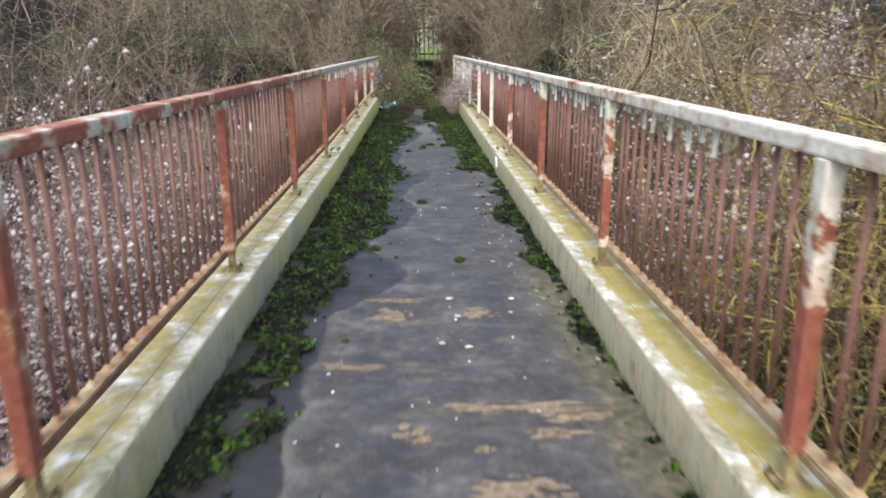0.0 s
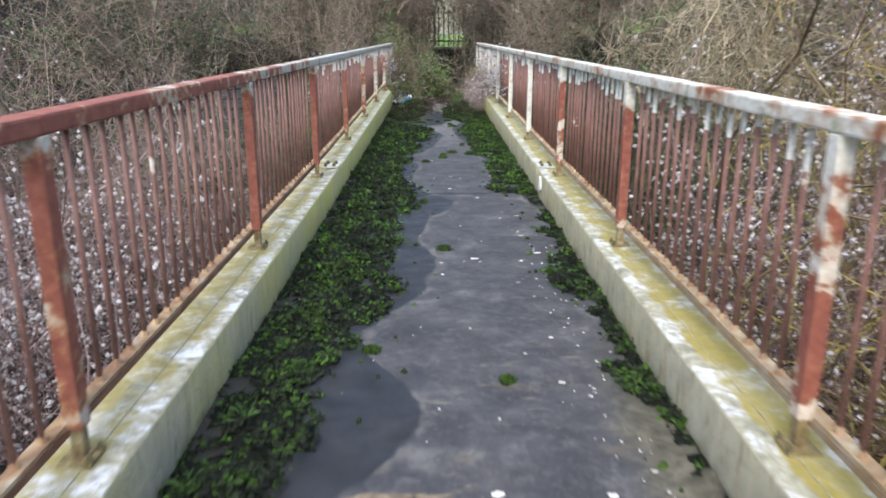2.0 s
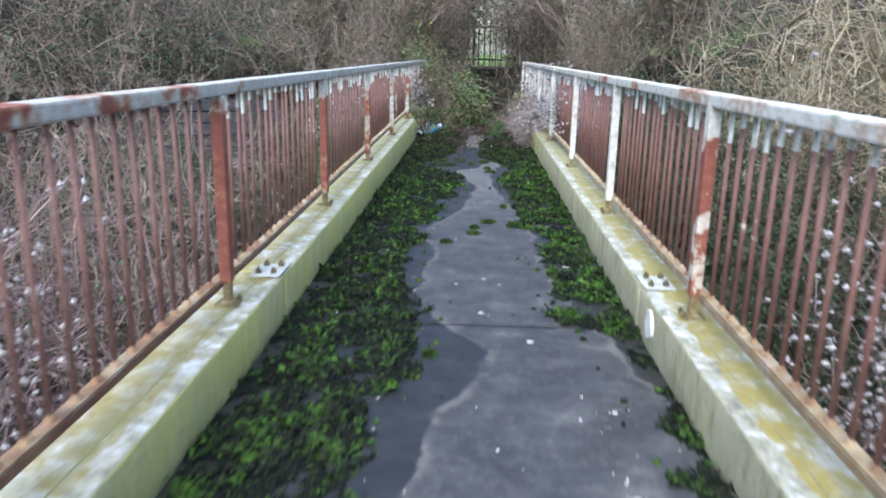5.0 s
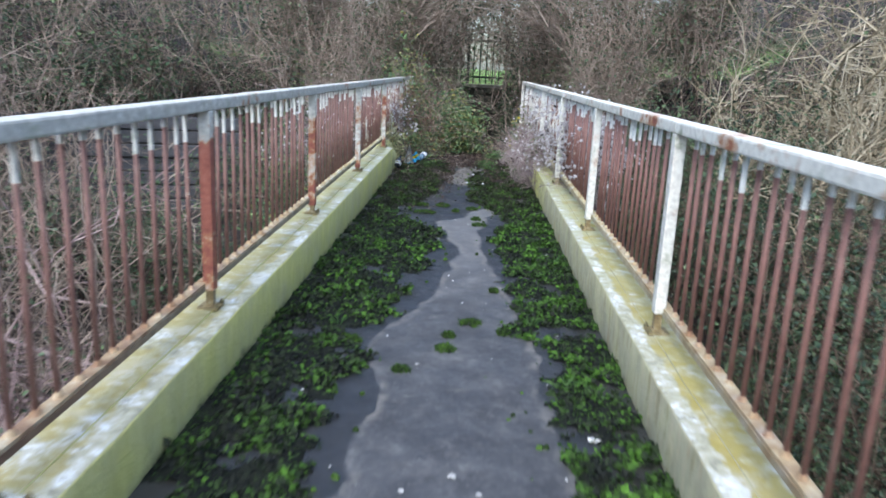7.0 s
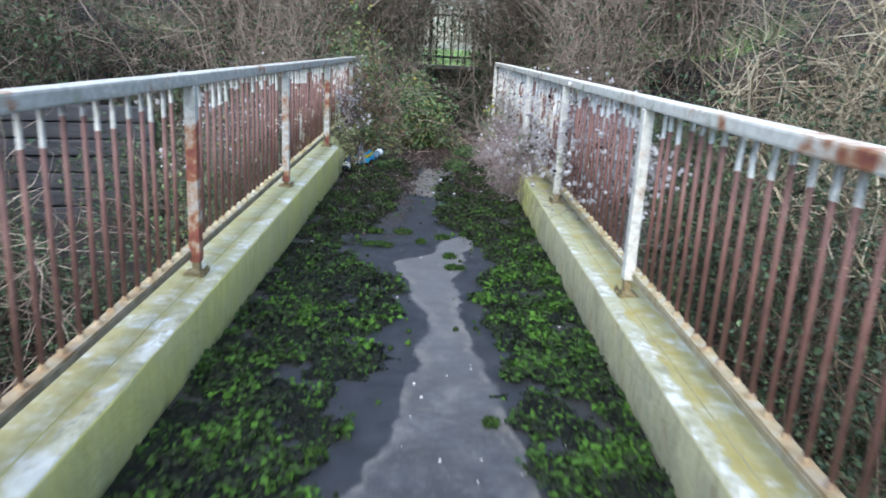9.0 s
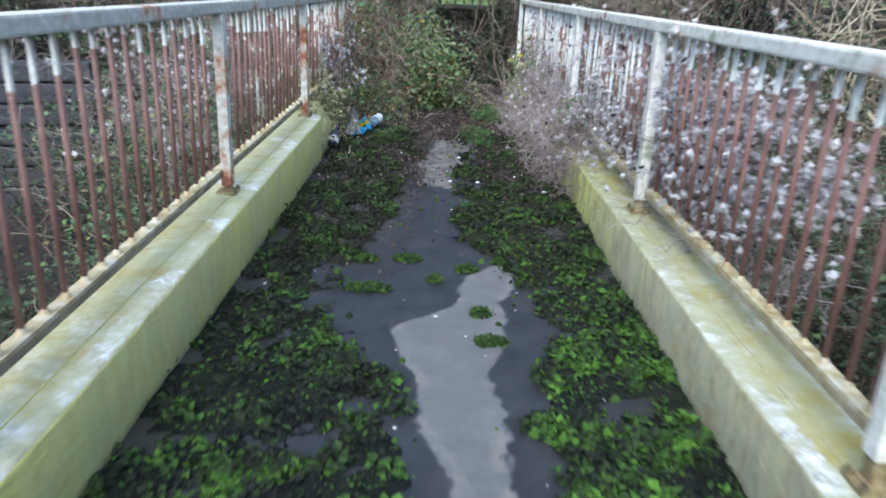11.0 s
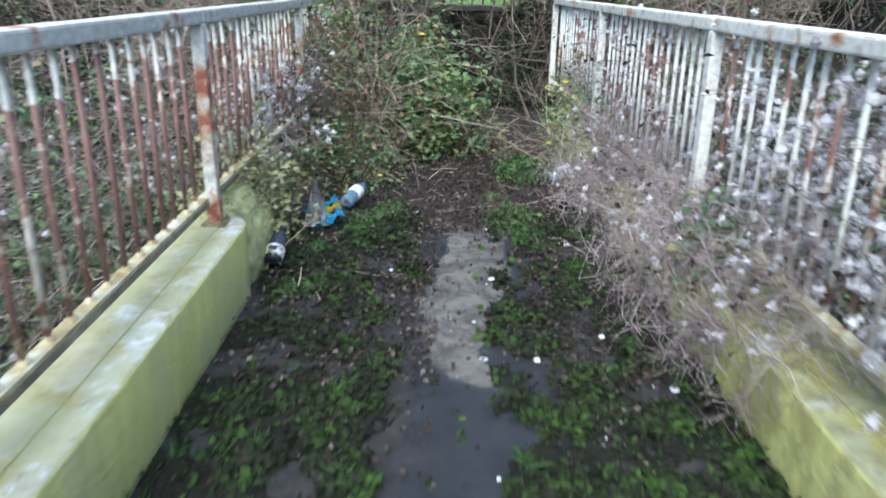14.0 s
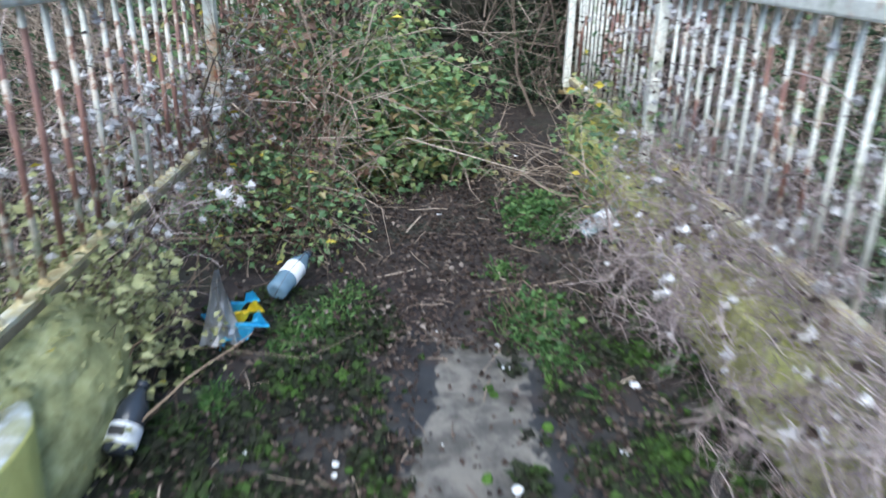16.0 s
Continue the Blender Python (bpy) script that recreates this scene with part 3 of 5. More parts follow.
def build_deck():
    ob = empty("floor", "dark weathered asphalt footbridge deck, damp along its edges", "floor", kind="structure")
    for a, b in ((Y0, JOINT - 0.008), (JOINT + 0.008, DECK_END)):
        nx, ny = 24, int((b - a) / 0.12)
        xs, ys = np.linspace(-0.93, 0.93, nx), np.linspace(a, b, ny)
        X, Y = np.meshgrid(xs, ys)
        Z = np.zeros_like(X)
        for idx in np.ndindex(X.shape):
            Z[idx] = 0.012 * noise.noise((X[idx] * 1.3, Y[idx] * 1.3, 0.3))
        edge = np.minimum(Y - a, b - Y)
        Z -= 0.008 * np.exp(-edge / 0.05)
        i = (np.arange(ny - 1)[:, None] * nx + np.arange(nx - 1)[None]).ravel()
        raw("asphalt", np.stack([X.ravel(), Y.ravel(), Z.ravel()], 1), np.stack([i, i + 1, i + nx + 1, i + nx], 1), M_ASPHALT, ob, True)
        part("concrete_slab", box(bmesh.new(), -1.16, 1.16, a, min(b, Y1), -0.30, -0.025, 0.01), M_CONC, ob)


build_deck()


def build_kerb(side):
    s = side
    ob = empty("kerb", "weathered concrete edge beam with lichen on top" if s < 0 else "weathered concrete edge beam with yellow moss stripe", "kerb", "bridge kerbs", kind="structure")
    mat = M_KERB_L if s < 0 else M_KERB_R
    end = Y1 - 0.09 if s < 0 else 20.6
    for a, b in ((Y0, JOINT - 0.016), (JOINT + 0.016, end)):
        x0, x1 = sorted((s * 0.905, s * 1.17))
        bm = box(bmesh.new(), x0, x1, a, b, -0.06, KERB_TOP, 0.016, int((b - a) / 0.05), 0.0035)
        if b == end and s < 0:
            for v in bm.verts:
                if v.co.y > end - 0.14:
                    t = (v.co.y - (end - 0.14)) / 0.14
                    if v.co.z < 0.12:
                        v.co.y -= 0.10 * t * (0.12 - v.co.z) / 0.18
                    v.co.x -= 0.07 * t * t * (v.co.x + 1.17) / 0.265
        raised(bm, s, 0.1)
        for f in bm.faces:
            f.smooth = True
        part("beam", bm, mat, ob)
        # capping course: a thin raised strip towards the outer edge, leaving a fine line along the top
        xa, xb = sorted((s * 1.01, s * 1.165))
        bm = box(bmesh.new(), xa, xb, a + 0.004, b - 0.004, KERB_TOP - 0.02, KERB_TOP + 0.006, 0.004, int((b - a) / 0.12), 0.003)
        part("capping", raised(bm, s), mat, ob)
    return ob


build_kerb(-1)
build_kerb(1)


def build_plate(x, y):
    ob = empty("joint_plate", "pale corroded steel joint plate bolted on the kerb", "plate", "joint plates", (x, y, KERB_TOP + 0.006))
    part("plate", box(bmesh.new(), -0.075, 0.075, -0.11, 0.11, 0.0, 0.010, 0.003), M_PLATE, ob)
    for dx, dy in ((-0.04, -0.07), (0.035, -0.06), (-0.035, 0.065), (0.04, 0.07)):
        bm = rod(bmesh.new(), (dx, dy, 0.010), (dx, dy, 0.028), 0.016, 6)
        rod(bm, (dx, dy, 0.028), (dx, dy, 0.040), 0.008, 8)
        part("bolt", bm, M_BOLT, ob, "rusty bolt head")


M_PLATE = make_simple("lichen_plate", [(0.3, (0.30, 0.31, 0.24)), (0.55, (0.52, 0.55, 0.52)), (0.75, (0.72, 0.75, 0.74))], 14)
M_BOLT = make_simple("mossy_bolt", [(0.3, (0.06, 0.055, 0.03)), (0.6, (0.14, 0.12, 0.06)), (0.8, (0.25, 0.24, 0.17))], 30)
M_STUB = make_simple("ochre_stub", [(0.3, (0.11, 0.075, 0.04)), (0.5, (0.25, 0.19, 0.09)), (0.72, (0.44, 0.40, 0.28))], 22)
M_PLATE_TAN = make_simple("tan_base_plate", [(0.3, (0.12, 0.095, 0.045)), (0.55, (0.24, 0.19, 0.09)), (0.75, (0.38, 0.34, 0.22))], 26)
build_plate(-0.985, JOINT + 0.01)
build_plate(0.985, JOINT + 0.01)


POST_FIRST, BAY, POSTS = -2.585, 2.175, 12


def build_railing(side):
    """One railing: handrail, bottom rail, box posts on base plates and round bars."""
    s = side
    ob = empty("railing", "peeling red-oxide steel railing with grey bare patches", "railing", "bridge railings", kind="structure")
    rail, post, bar, low = (M_RAIL_L, M_POST, M_BAR, M_BOTTOM) if s < 0 else (M_RAIL_R, M_POST_R, M_BAR_R, M_BOTTOM_R)
    off = 0.0 if s < 0 else 0.04
    ys = [POST_FIRST + off + BAY * i for i in range(POSTS)]
    xa, xb = sorted((s * (POST_X - 0.024), s * (POST_X + 0.062)))
    for a, b in zip(ys, ys[1:]):
        part("handrail", box(bmesh.new(), xa, xb, a, b - 0.002, RAIL_TOP - RAIL_DEPTH, RAIL_TOP, 0.009, 12, 0.0015), rail, ob)
        xc, xd = sorted((s * (BAR_X - 0.025), s * (BAR_X + 0.022)))
        part("bottom_rail", raised(box(bmesh.new(), xc, xd, a, b - 0.002, BOTTOM_Z, BOTTOM_Z + 0.014, 0.003, 14, 0.002), s), low, ob, "rusty flat bottom rail")
        xe = s * (BAR_X - 0.027)
        part("rail_flange", raised(box(bmesh.new(), *sorted((xe, xe + s * 0.008)), a, b - 0.002, BOTTOM_Z - 0.024, BOTTOM_Z, 0.002, 6), s), M_FLANGE if s < 0 else M_FLANGE_R, ob, "dark rusted rail edge")
    bm = box(bmesh.new(), -0.025, 0.025, -0.03, 0.03, BOTTOM_Z - 0.005, RAIL_TOP - RAIL_DEPTH, 0.005, 0, 0)
    me = bpy.data.meshes.new("post")
    bm.to_mesh(me)
    bm.free()
    me.materials.append(post)
    bm = box(bmesh.new(), -0.052, 0.045, -0.048, 0.048, KERB_TOP + 0.004, KERB_TOP + 0.016, 0.003)
    plate = bpy.data.meshes.new("base_plate")
    bm.to_mesh(plate)
    bm.free()
    plate.materials.append(M_PLATE_TAN)
    bm = box(bmesh.new(), -0.017, 0.017, -0.021, 0.021, KERB_TOP + 0.014, BOTTOM_Z + 0.06, 0.004)
    box(bm, -0.028, 0.028, -0.032, 0.032, KERB_TOP + 0.014, KERB_TOP + 0.024, 0.004)
    stub = bpy.data.meshes.new("stub")
    bm.to_mesh(stub)
    bm.free()
    stub.materials.append(M_STUB)
    bm = rod(bmesh.new(), (0, 0, KERB_TOP + 0.014), (0, 0, KERB_TOP + 0.028), 0.011, 6)
    rod(bm, (0, 0, KERB_TOP + 0.028), (0, 0, KERB_TOP + 0.038), 0.006, 6)
    bolt = bpy.data.meshes.new("bolt")
    bm.to_mesh(bolt)
    bm.free()
    bolt.materials.append(M_BOLT)
    for y in ys:
        p = new("post", me)
        p.parent = ob
        p.location = (s * POST_X, y, 0)
        q = new("base_plate", plate)
        q.parent = p
        q.scale = (-s, 1, 1)
        q.location = (0, 0, lift(s, y))
        q = new("stub", stub)
        q.parent = p
        q.location = (0, 0, lift(s, y))
        for dx, dy in ((-0.038 * s, -0.036), (-0.038 * s, 0.036)):
            q = new("bolt", bolt)
            q.parent = p
            q.location = (dx, dy, lift(s, y))
    bm = rod(bmesh.new(), (0, 0, BOTTOM_Z + 0.01), (0, 0, RAIL_TOP - RAIL_DEPTH + 0.004), 0.0092, 8)
    for f in bm.faces:
        f.smooth = len(f.verts) == 4
    rod(bm, (0, 0, BOTTOM_Z + 0.010), (0, 0, BOTTOM_Z + 0.032), 0.020, 7, 0.010)
    for f in bm.faces:
        if f.calc_center_median().z < BOTTOM_Z + 0.04:
            f.material_index = 1
    me = bpy.data.meshes.new("bar")
    bm.to_mesh(me)
    bm.free()
    me.materials.append(bar)
    me.materials.append(M_KNOB)
    rng = random.Random(11 + s)
    for y in ys[:-1]:
        for k in range(1, BARS + 1):
            q = new("bar", me)
            q.parent = ob
            by = y + BAY * k / (BARS + 1) + rng.uniform(-0.004, 0.004)
            top = RAIL_TOP - RAIL_DEPTH + 0.004
            fit = (top - BOTTOM_Z - lift(s, by)) / (top - BOTTOM_Z)
            q.location = (s * BAR_X + rng.uniform(-0.003, 0.003), by, top * (1 - fit))
            q.scale = (1, 1, fit)
            q.rotation_euler = (rng.uniform(-0.006, 0.006), rng.uniform(-0.005, 0.005), rng.uniform(0, 6))


BARS = 17
build_railing(-1)
build_railing(1)


# ---------------------------------------------------------------- far wall and fence
def build_rubble_wall():
    """Low wall of odd-shaped stones in dark mortar, with a flat coping."""
    ob = empty("wall_north", "low rubble stone wall with dark joints and coping", "wall", kind="structure")
    part("core", box(bmesh.new(), -6.0, 6.0, 24.20, 24.52, -0.6, 1.0, 0.01), M_MORTAR, ob)
    for i in range(12):
        part("coping", box(bmesh.new(), -6.0 + i, -5.01 + i, 24.14, 24.58, 1.0, 1.07, 0.015, 0, 0.0), M_CONC, ob)
    rng = random.Random(3)
    z = -0.5
    while z < 0.97:
        h = rng.uniform(0.15, 0.26)
        h = min(h, 0.99 - z)
        if h < 0.05:
            break
        x = -2.6
        while x < 3.2:
            w = rng.uniform(0.17, 0.42)
            bm = bmesh.new()
            n = 9
            ring = []
            cz, cx = z + h / 2 + rng.uniform(-0.03, 0.03), x + w / 2
            for k in range(n):
                a = 2 * math.pi * k / n
                r = rng.uniform(0.80, 1.06)
                ring.append((cx + (w / 2 - 0.012) * r * math.copysign(abs(math.cos(a)) ** 0.7, math.cos(a)), cz + (h / 2 - 0.01) * r * math.copysign(abs(math.sin(a)) ** 0.7, math.sin(a))))
            back = [bm.verts.new((px, 24.21, pz)) for px, pz in ring]
            front = [bm.verts.new((cx + (px - cx) * 0.97, 24.175, cz + (pz - cz) * 0.97)) for px, pz in ring]
            inner = [bm.verts.new((cx + (px - cx) * 0.7, 24.155 + rng.uniform(-0.008, 0.008), cz + (pz - cz) * 0.7)) for px, pz in ring]
            for k in range(n):
                j = (k + 1) % n
                bm.faces.new((back[k], back[j], front[j], front[k]))
                bm.faces.new((front[k], front[j], inner[j], inner[k]))
            bm.faces.new(inner)
            bmesh.ops.recalc_face_normals(bm, faces=bm.faces)
            part("stone", bm, M_STONE, ob)
            x += w
        z += h


build_rubble_wall()


def build_fence():
    """Dark green upright-bar fence behind the wall, grass beyond it."""
    ob = empty("metal_fence", "dark green painted steel bar fence on the wall", "fence")
    for x in (-2.25, -0.05, 2.15):
        part("post", box(bmesh.new(), x - 0.035, x + 0.035, 24.62, 24.69, 0.9, 2.22, 0.006), M_FENCE, ob)
    for z in (1.22, 2.02):
        part("rail", box(bmesh.new(), -2.25, 2.15, 24.64, 24.67, z - 0.022, z + 0.022, 0.004), M_FENCE, ob)
    x = -2.1
    while x < 2.1:
        part("bar", rod(bmesh.new(), (x, 24.63, 1.03), (x, 24.63, 2.18), 0.014, 8), M_FENCE, ob)
        x += 0.145


build_fence()


def build_sleeper_wall():
    ob = empty("retaining_wall", "stacked grey timber sleepers holding the bank", "wall", kind="structure")
    rng = random.Random(8)
    for i in range(8):
        z = -1.25 + i * 0.215
        bm = box(bmesh.new(), -1.7, 1.7, -0.10, 0.10, 0, 0.195, 0.02, 0, 0)
        p = part("sleeper", bm, M_TIMBER, ob)
        p.matrix_basis = pose(-5.2 + rng.uniform(-0.05, 0.05), 18.6 + rng.uniform(-0.03, 0.03), z, 0, 0, 16 + rng.uniform(-1, 1))


build_sleeper_wall()


# ---------------------------------------------------------------- vegetation shapes
def tubes(paths, radii, sides=3):
    """Tapered tubes along many paths of one length: (S, N, 3) and (S, N)."""
    S, N, _ = paths.shape
    tan = np.gradient(paths, axis=1)
    tan /= np.linalg.norm(tan, axis=2, keepdims=True) + 1e-9
    ref = np.where(np.abs(tan[..., 2:3]) > 0.8, np.array([1.0, 0, 0]), np.array([0, 0, 1.0]))
    u = np.cross(tan, ref)
    u /= np.linalg.norm(u, axis=2, keepdims=True) + 1e-9
    v = np.cross(tan, u)
    a = np.arange(sides) * 2 * np.pi / sides
    pts = paths[:, :, None] + radii[:, :, None, None] * (np.cos(a)[None, None, :, None] * u[:, :, None] + np.sin(a)[None, None, :, None] * v[:, :, None])
    s, n, k = np.meshgrid(np.arange(S), np.arange(N - 1), np.arange(sides), indexing="ij")
    k2 = (k + 1) % sides
    base = s * N * sides
    f = np.stack([base + n * sides + k, base + n * sides + k2, base + (n + 1) * sides + k2, base + (n + 1) * sides + k], -1)
    return pts.reshape(-1, 3), f.reshape(-1, 4)


def wander(rng, start, aim, length, N, bend, sag=0.0):
    """Paths that set out along aim and bend at random."""
    S = len(start)
    d = aim / (np.linalg.norm(aim, axis=1, keepdims=True) + 1e-9)
    out = np.zeros((S, N, 3))
    out[:, 0] = start
    step = (np.asarray(length) / (N - 1)).reshape(-1, 1)
    for i in range(1, N):
        d = d + rng.normal(0, bend, (S, 3))
        d[:, 2] -= sag * i / N
        d /= np.linalg.norm(d, axis=1, keepdims=True) + 1e-9
        out[:, i] = out[:, i - 1] + d * step
    return out


def twig_mesh(rng, starts, aims, lengths, N, bend, sag, r, twigs, twig_len, twig_r, twig_n=3, twig_bend=0.5, twig_sag=0.1, limit=None):
    """Main stems and the twigs that leave them. Returns vertices, faces and the points where leaves or seeds may sit."""
    main = wander(rng, starts, aims, lengths, N, bend, sag)
    rad = r * np.linspace(1.0, 0.3, N)[None] * rng.uniform(0.6, 1.4, (len(starts), 1))
    if limit:
        ok = np.hypot(main[..., 0], main[..., 1]).max(1) < limit
        main, rad, starts = main[ok], rad[ok], starts[ok]
    V1, F1 = tubes(main, rad)
    si = rng.integers(0, len(starts), twigs)
    u = rng.uniform(0.15, 0.999, twigs) * (N - 1)
    i = u.astype(int)
    fr = (u - i)[:, None]
    p = main[si, i] * (1 - fr) + main[si, np.minimum(i + 1, N - 1)] * fr
    along = main[si, np.minimum(i + 1, N - 1)] - main[si, i]
    along /= np.linalg.norm(along, axis=1, keepdims=True) + 1e-9
    aim = along * 0.6 + rng.normal(0, 0.7, (twigs, 3))
    tw = wander(rng, p, aim, rng.uniform(*twig_len, twigs), twig_n, twig_bend, twig_sag)
    rad = twig_r * np.linspace(1.0, 0.45, twig_n)[None] * rng.uniform(0.6, 1.3, (twigs, 1))
    if limit:
        ok = np.hypot(tw[..., 0], tw[..., 1]).max(1) < limit
        tw, rad = tw[ok], rad[ok]
    V2, F2 = tubes(tw, rad)
    return np.concatenate([V1, V2]), np.concatenate([F1, F2 + len(V1)]), np.concatenate([main[:, N // 2:].reshape(-1, 3), tw[:, 1:].reshape(-1, 3)])


def leaf_mesh(rng, points, size, flat=0.5):
    """Folded four-cornered leaves at the points."""
    n = len(points)
    s = rng.uniform(size[0], size[1], (n, 1))
    d = rng.normal(0, 1, (n, 3))
    d[:, 2] *= flat
    d /= np.linalg.norm(d, axis=1, keepdims=True)
    w = np.cross(d, rng.normal(0, 0.5, (n, 3)) + np.array([0, 0, 1.0]))
    w /= np.linalg.norm(w, axis=1, keepdims=True) + 1e-9
    up = np.cross(w, d)
    a = points
    t = points + d * s
    m = points + d * s * 0.45 + up * s * 0.06
    l = m + w * s * 0.36 + up * s * 0.10
    r = m - w * s * 0.36 + up * s * 0.10
    V = np.stack([a, r, t, l], 1).reshape(-1, 3)
    i = np.arange(n)[:, None] * 4
    F = np.concatenate([i + np.array([[0, 1, 2]]), i + np.array([[0, 2, 3]])])
    return V, F


def fluff_mesh(rng, points, size, rays=11):
    """Feathery seed heads: a small uneven core with thin slivers round it, one island each."""
    n = len(points)
    s = rng.uniform(size[0], size[1], (n, 1, 1))
    corner = np.array([[1, 0, 0], [-1, 0, 0], [0, 1, 0], [0, -1, 0], [0, 0, 1], [0, 0, -1]], dtype=float)
    core = points[:, None] + corner[None] * s * rng.uniform(0.5, 0.85, (n, 6, 1)) + rng.normal(0, 0.12, (n, 6, 3)) * s
    d = rng.normal(0, 1, (n, rays, 3))
    d /= np.linalg.norm(d, axis=2, keepdims=True)
    c = np.cross(d, rng.normal(0, 1, (n, rays, 3)))
    c /= np.linalg.norm(c, axis=2, keepdims=True) + 1e-9
    tip = points[:, None] + d * s * rng.uniform(0.55, 0.95, (n, rays, 1))
    slim = np.stack([tip + c * s * 0.10, tip - c * s * 0.10 + d * s * 0.12], 2).reshape(n, rays * 2, 3)
    per = 6 + 2 * rays
    V = np.concatenate([core, slim], 1).reshape(-1, 3)
    i = np.arange(n)[:, None] * per
    tri = [(0, 2, 4), (2, 1, 4), (1, 3, 4), (3, 0, 4), (2, 0, 5), (1, 2, 5), (3, 1, 5), (0, 3, 5)] + [(k % 6, 6 + 2 * k, 7 + 2 * k) for k in range(rays)]
    return V, np.concatenate([i + np.array([t]) for t in tri])


def thicket(seed, name, label, size, stems, twigs, heads=0, leaves=0, twig_mat=None, leaf_mat=None, r=0.008, twig_r=0.0032, leaf_size=(0.03, 0.06), head_size=(0.020, 0.046), top_bias=0.5, category="shrub", twig_len=(0.2, 0.6), sag=0.22, bend=0.20):
    """A tangle of arching stems over a footprint (w, d, h), with fine twigs, leaves and fluffy seed heads."""
    rng = np.random.default_rng(seed)
    w, d, h = size
    ob = empty(name, label, category)
    st = np.stack([rng.uniform(-w / 2, w / 2, stems), rng.uniform(-d / 2, d / 2, stems), rng.uniform(0, 0.35, stems) * h], 1)
    aim = np.stack([rng.normal(0, 0.5, stems), rng.normal(0, 0.5, stems), rng.uniform(0.5, 1.1, stems)], 1)
    V, F, P = twig_mesh(rng, st, aim, rng.uniform(0.7, 1.35, stems) * h, 8, bend, sag, r, twigs, twig_len, twig_r, limit=max(w, d) / 2 + 0.42)
    raw("branchwork", V, F, twig_mat or M_TWIG, ob, kind="stuff")
    P = P[P[:, 2] > 0.15 * h]
    if heads:
        q = np.clip((P[:, 2] / h) ** top_bias, 0.01, None)
        # seed heads hang in drifts
        drift = np.array([noise.noise((p[0] * 1.4, p[1] * 1.4, p[2] * 1.4 + seed)) for p in P.tolist()])
        q = q * np.clip(drift * 5 + 0.25, 0.01, 2.0)
        k = rng.choice(len(P), min(heads, len(P)), replace=False, p=q / q.sum())
        c = P[k] + rng.normal(0, 0.03, (len(k), 3))
        V, F = fluff_mesh(rng, c, head_size)
        tagged(raw("seed_fluff", V, F, M_FLUFF, ob, kind="stuff"), "fluffy grey-white seed heads")
    if leaves:
        k = rng.integers(0, len(P), leaves)
        V, F = leaf_mesh(rng, P[k] + rng.normal(0, 0.05, (leaves, 3)), leaf_size)
        raw("foliage", V, F, leaf_mat or M_LEAF_DARK, ob, kind="stuff")
    return ob


def plant(kinds, places, seed, sink=0.15):
    """Sets copies of the first-made shrubs on the ground: (x, y, scale)."""
    rng = random.Random(seed)
    used = set()
    for n, (x, y, s) in enumerate(places):
        src = kinds[n % len(kinds)]
        m = pose(x, y, float(height(x, y)) - sink, 0, 0, rng.uniform(0, 360))
        if id(src) not in used:
            used.add(id(src))
            ob = src
            ob.matrix_basis = m
        else:
            ob = copy_thing(src, m)
        ob.scale = (s * rng.uniform(0.9, 1.1), s * rng.uniform(0.9, 1.1), s * rng.uniform(0.92, 1.08))


# clematis-covered scrub beside the bridge
CLEM = [thicket(20 + i, "clematis_thicket", "bare brown thicket covered with fluffy white seed heads", (2.6, 2.6, 2.3), 140, 1500, 2000, 300, M_TWIG_PINK, M_LEAF_BROWN, head_size=(0.013, 0.031)) for i in range(2)]
SCRUB = [thicket(30 + i, "scrub", "leafless brown scrub of arching stems", (3.0, 3.0, 2.6), 180, 1250, 0, 600, (M_TWIG_PINK, M_TWIG)[i], M_LEAF_DARK, sag=0.16, r=0.0105, twig_r=0.004) for i in range(2)]
IVY = [thicket(40 + i, "bramble_bush", "dark green bramble bush with small leaves", (2.6, 2.6, 1.6), 90, 700, 0, 5600, M_TWIG_DARK, M_LEAF_DARK, leaf_size=(0.035, 0.075)) for i in range(2)]
DEEP = [thicket(90, "bramble_thicket", "deep green tangled bramble with small leaves", (3.4, 3.4, 2.5), 130, 1200, 0, 9000, M_TWIG_DARK, M_LEAF_DEEP, leaf_size=(0.03, 0.06))]
LICHEN = [thicket(50, "lichen_shrub", "bare shrub with yellow lichen on its branches", (2.4, 2.6, 2.7), 140, 1700, 0, 120, M_TWIG_LICHEN, M_LEAF_DARK, r=0.011, twig_r=0.0046, sag=0.35, bend=0.3, twig_len=(0.25, 0.7))]
TALL = [thicket(60 + i, "hedge_tree", "tall tangled leafless hedge with grey-brown twigs", (3.4, 3.4, 4.2), 160, 1600, 0, 3000, M_TWIG, M_LEAF_DARK, r=0.014, twig_r=0.005, twig_len=(0.4, 1.1), leaf_size=(0.05, 0.1)) for i in range(2)]
HEDGE = [thicket(80, "hedge_bush", "dense upright hedge of grey-brown bare stems", (1.5, 1.4, 3.0), 240, 2600, 0, 2200, M_TWIG, M_LEAF_DARK, r=0.011, twig_r=0.0045, twig_len=(0.3, 0.8), leaf_size=(0.04, 0.08), sag=0.05, bend=0.14)]
TAN = [thicket(70, "tan_shrub", "shrub of pale tan arching bare branches", (2.8, 2.8, 3.0), 120, 900, 0, 200, M_TWIG_TAN, M_LEAF_DARK, r=0.022, twig_r=0.008, sag=0.55, bend=0.32, twig_len=(0.4, 1.0))]

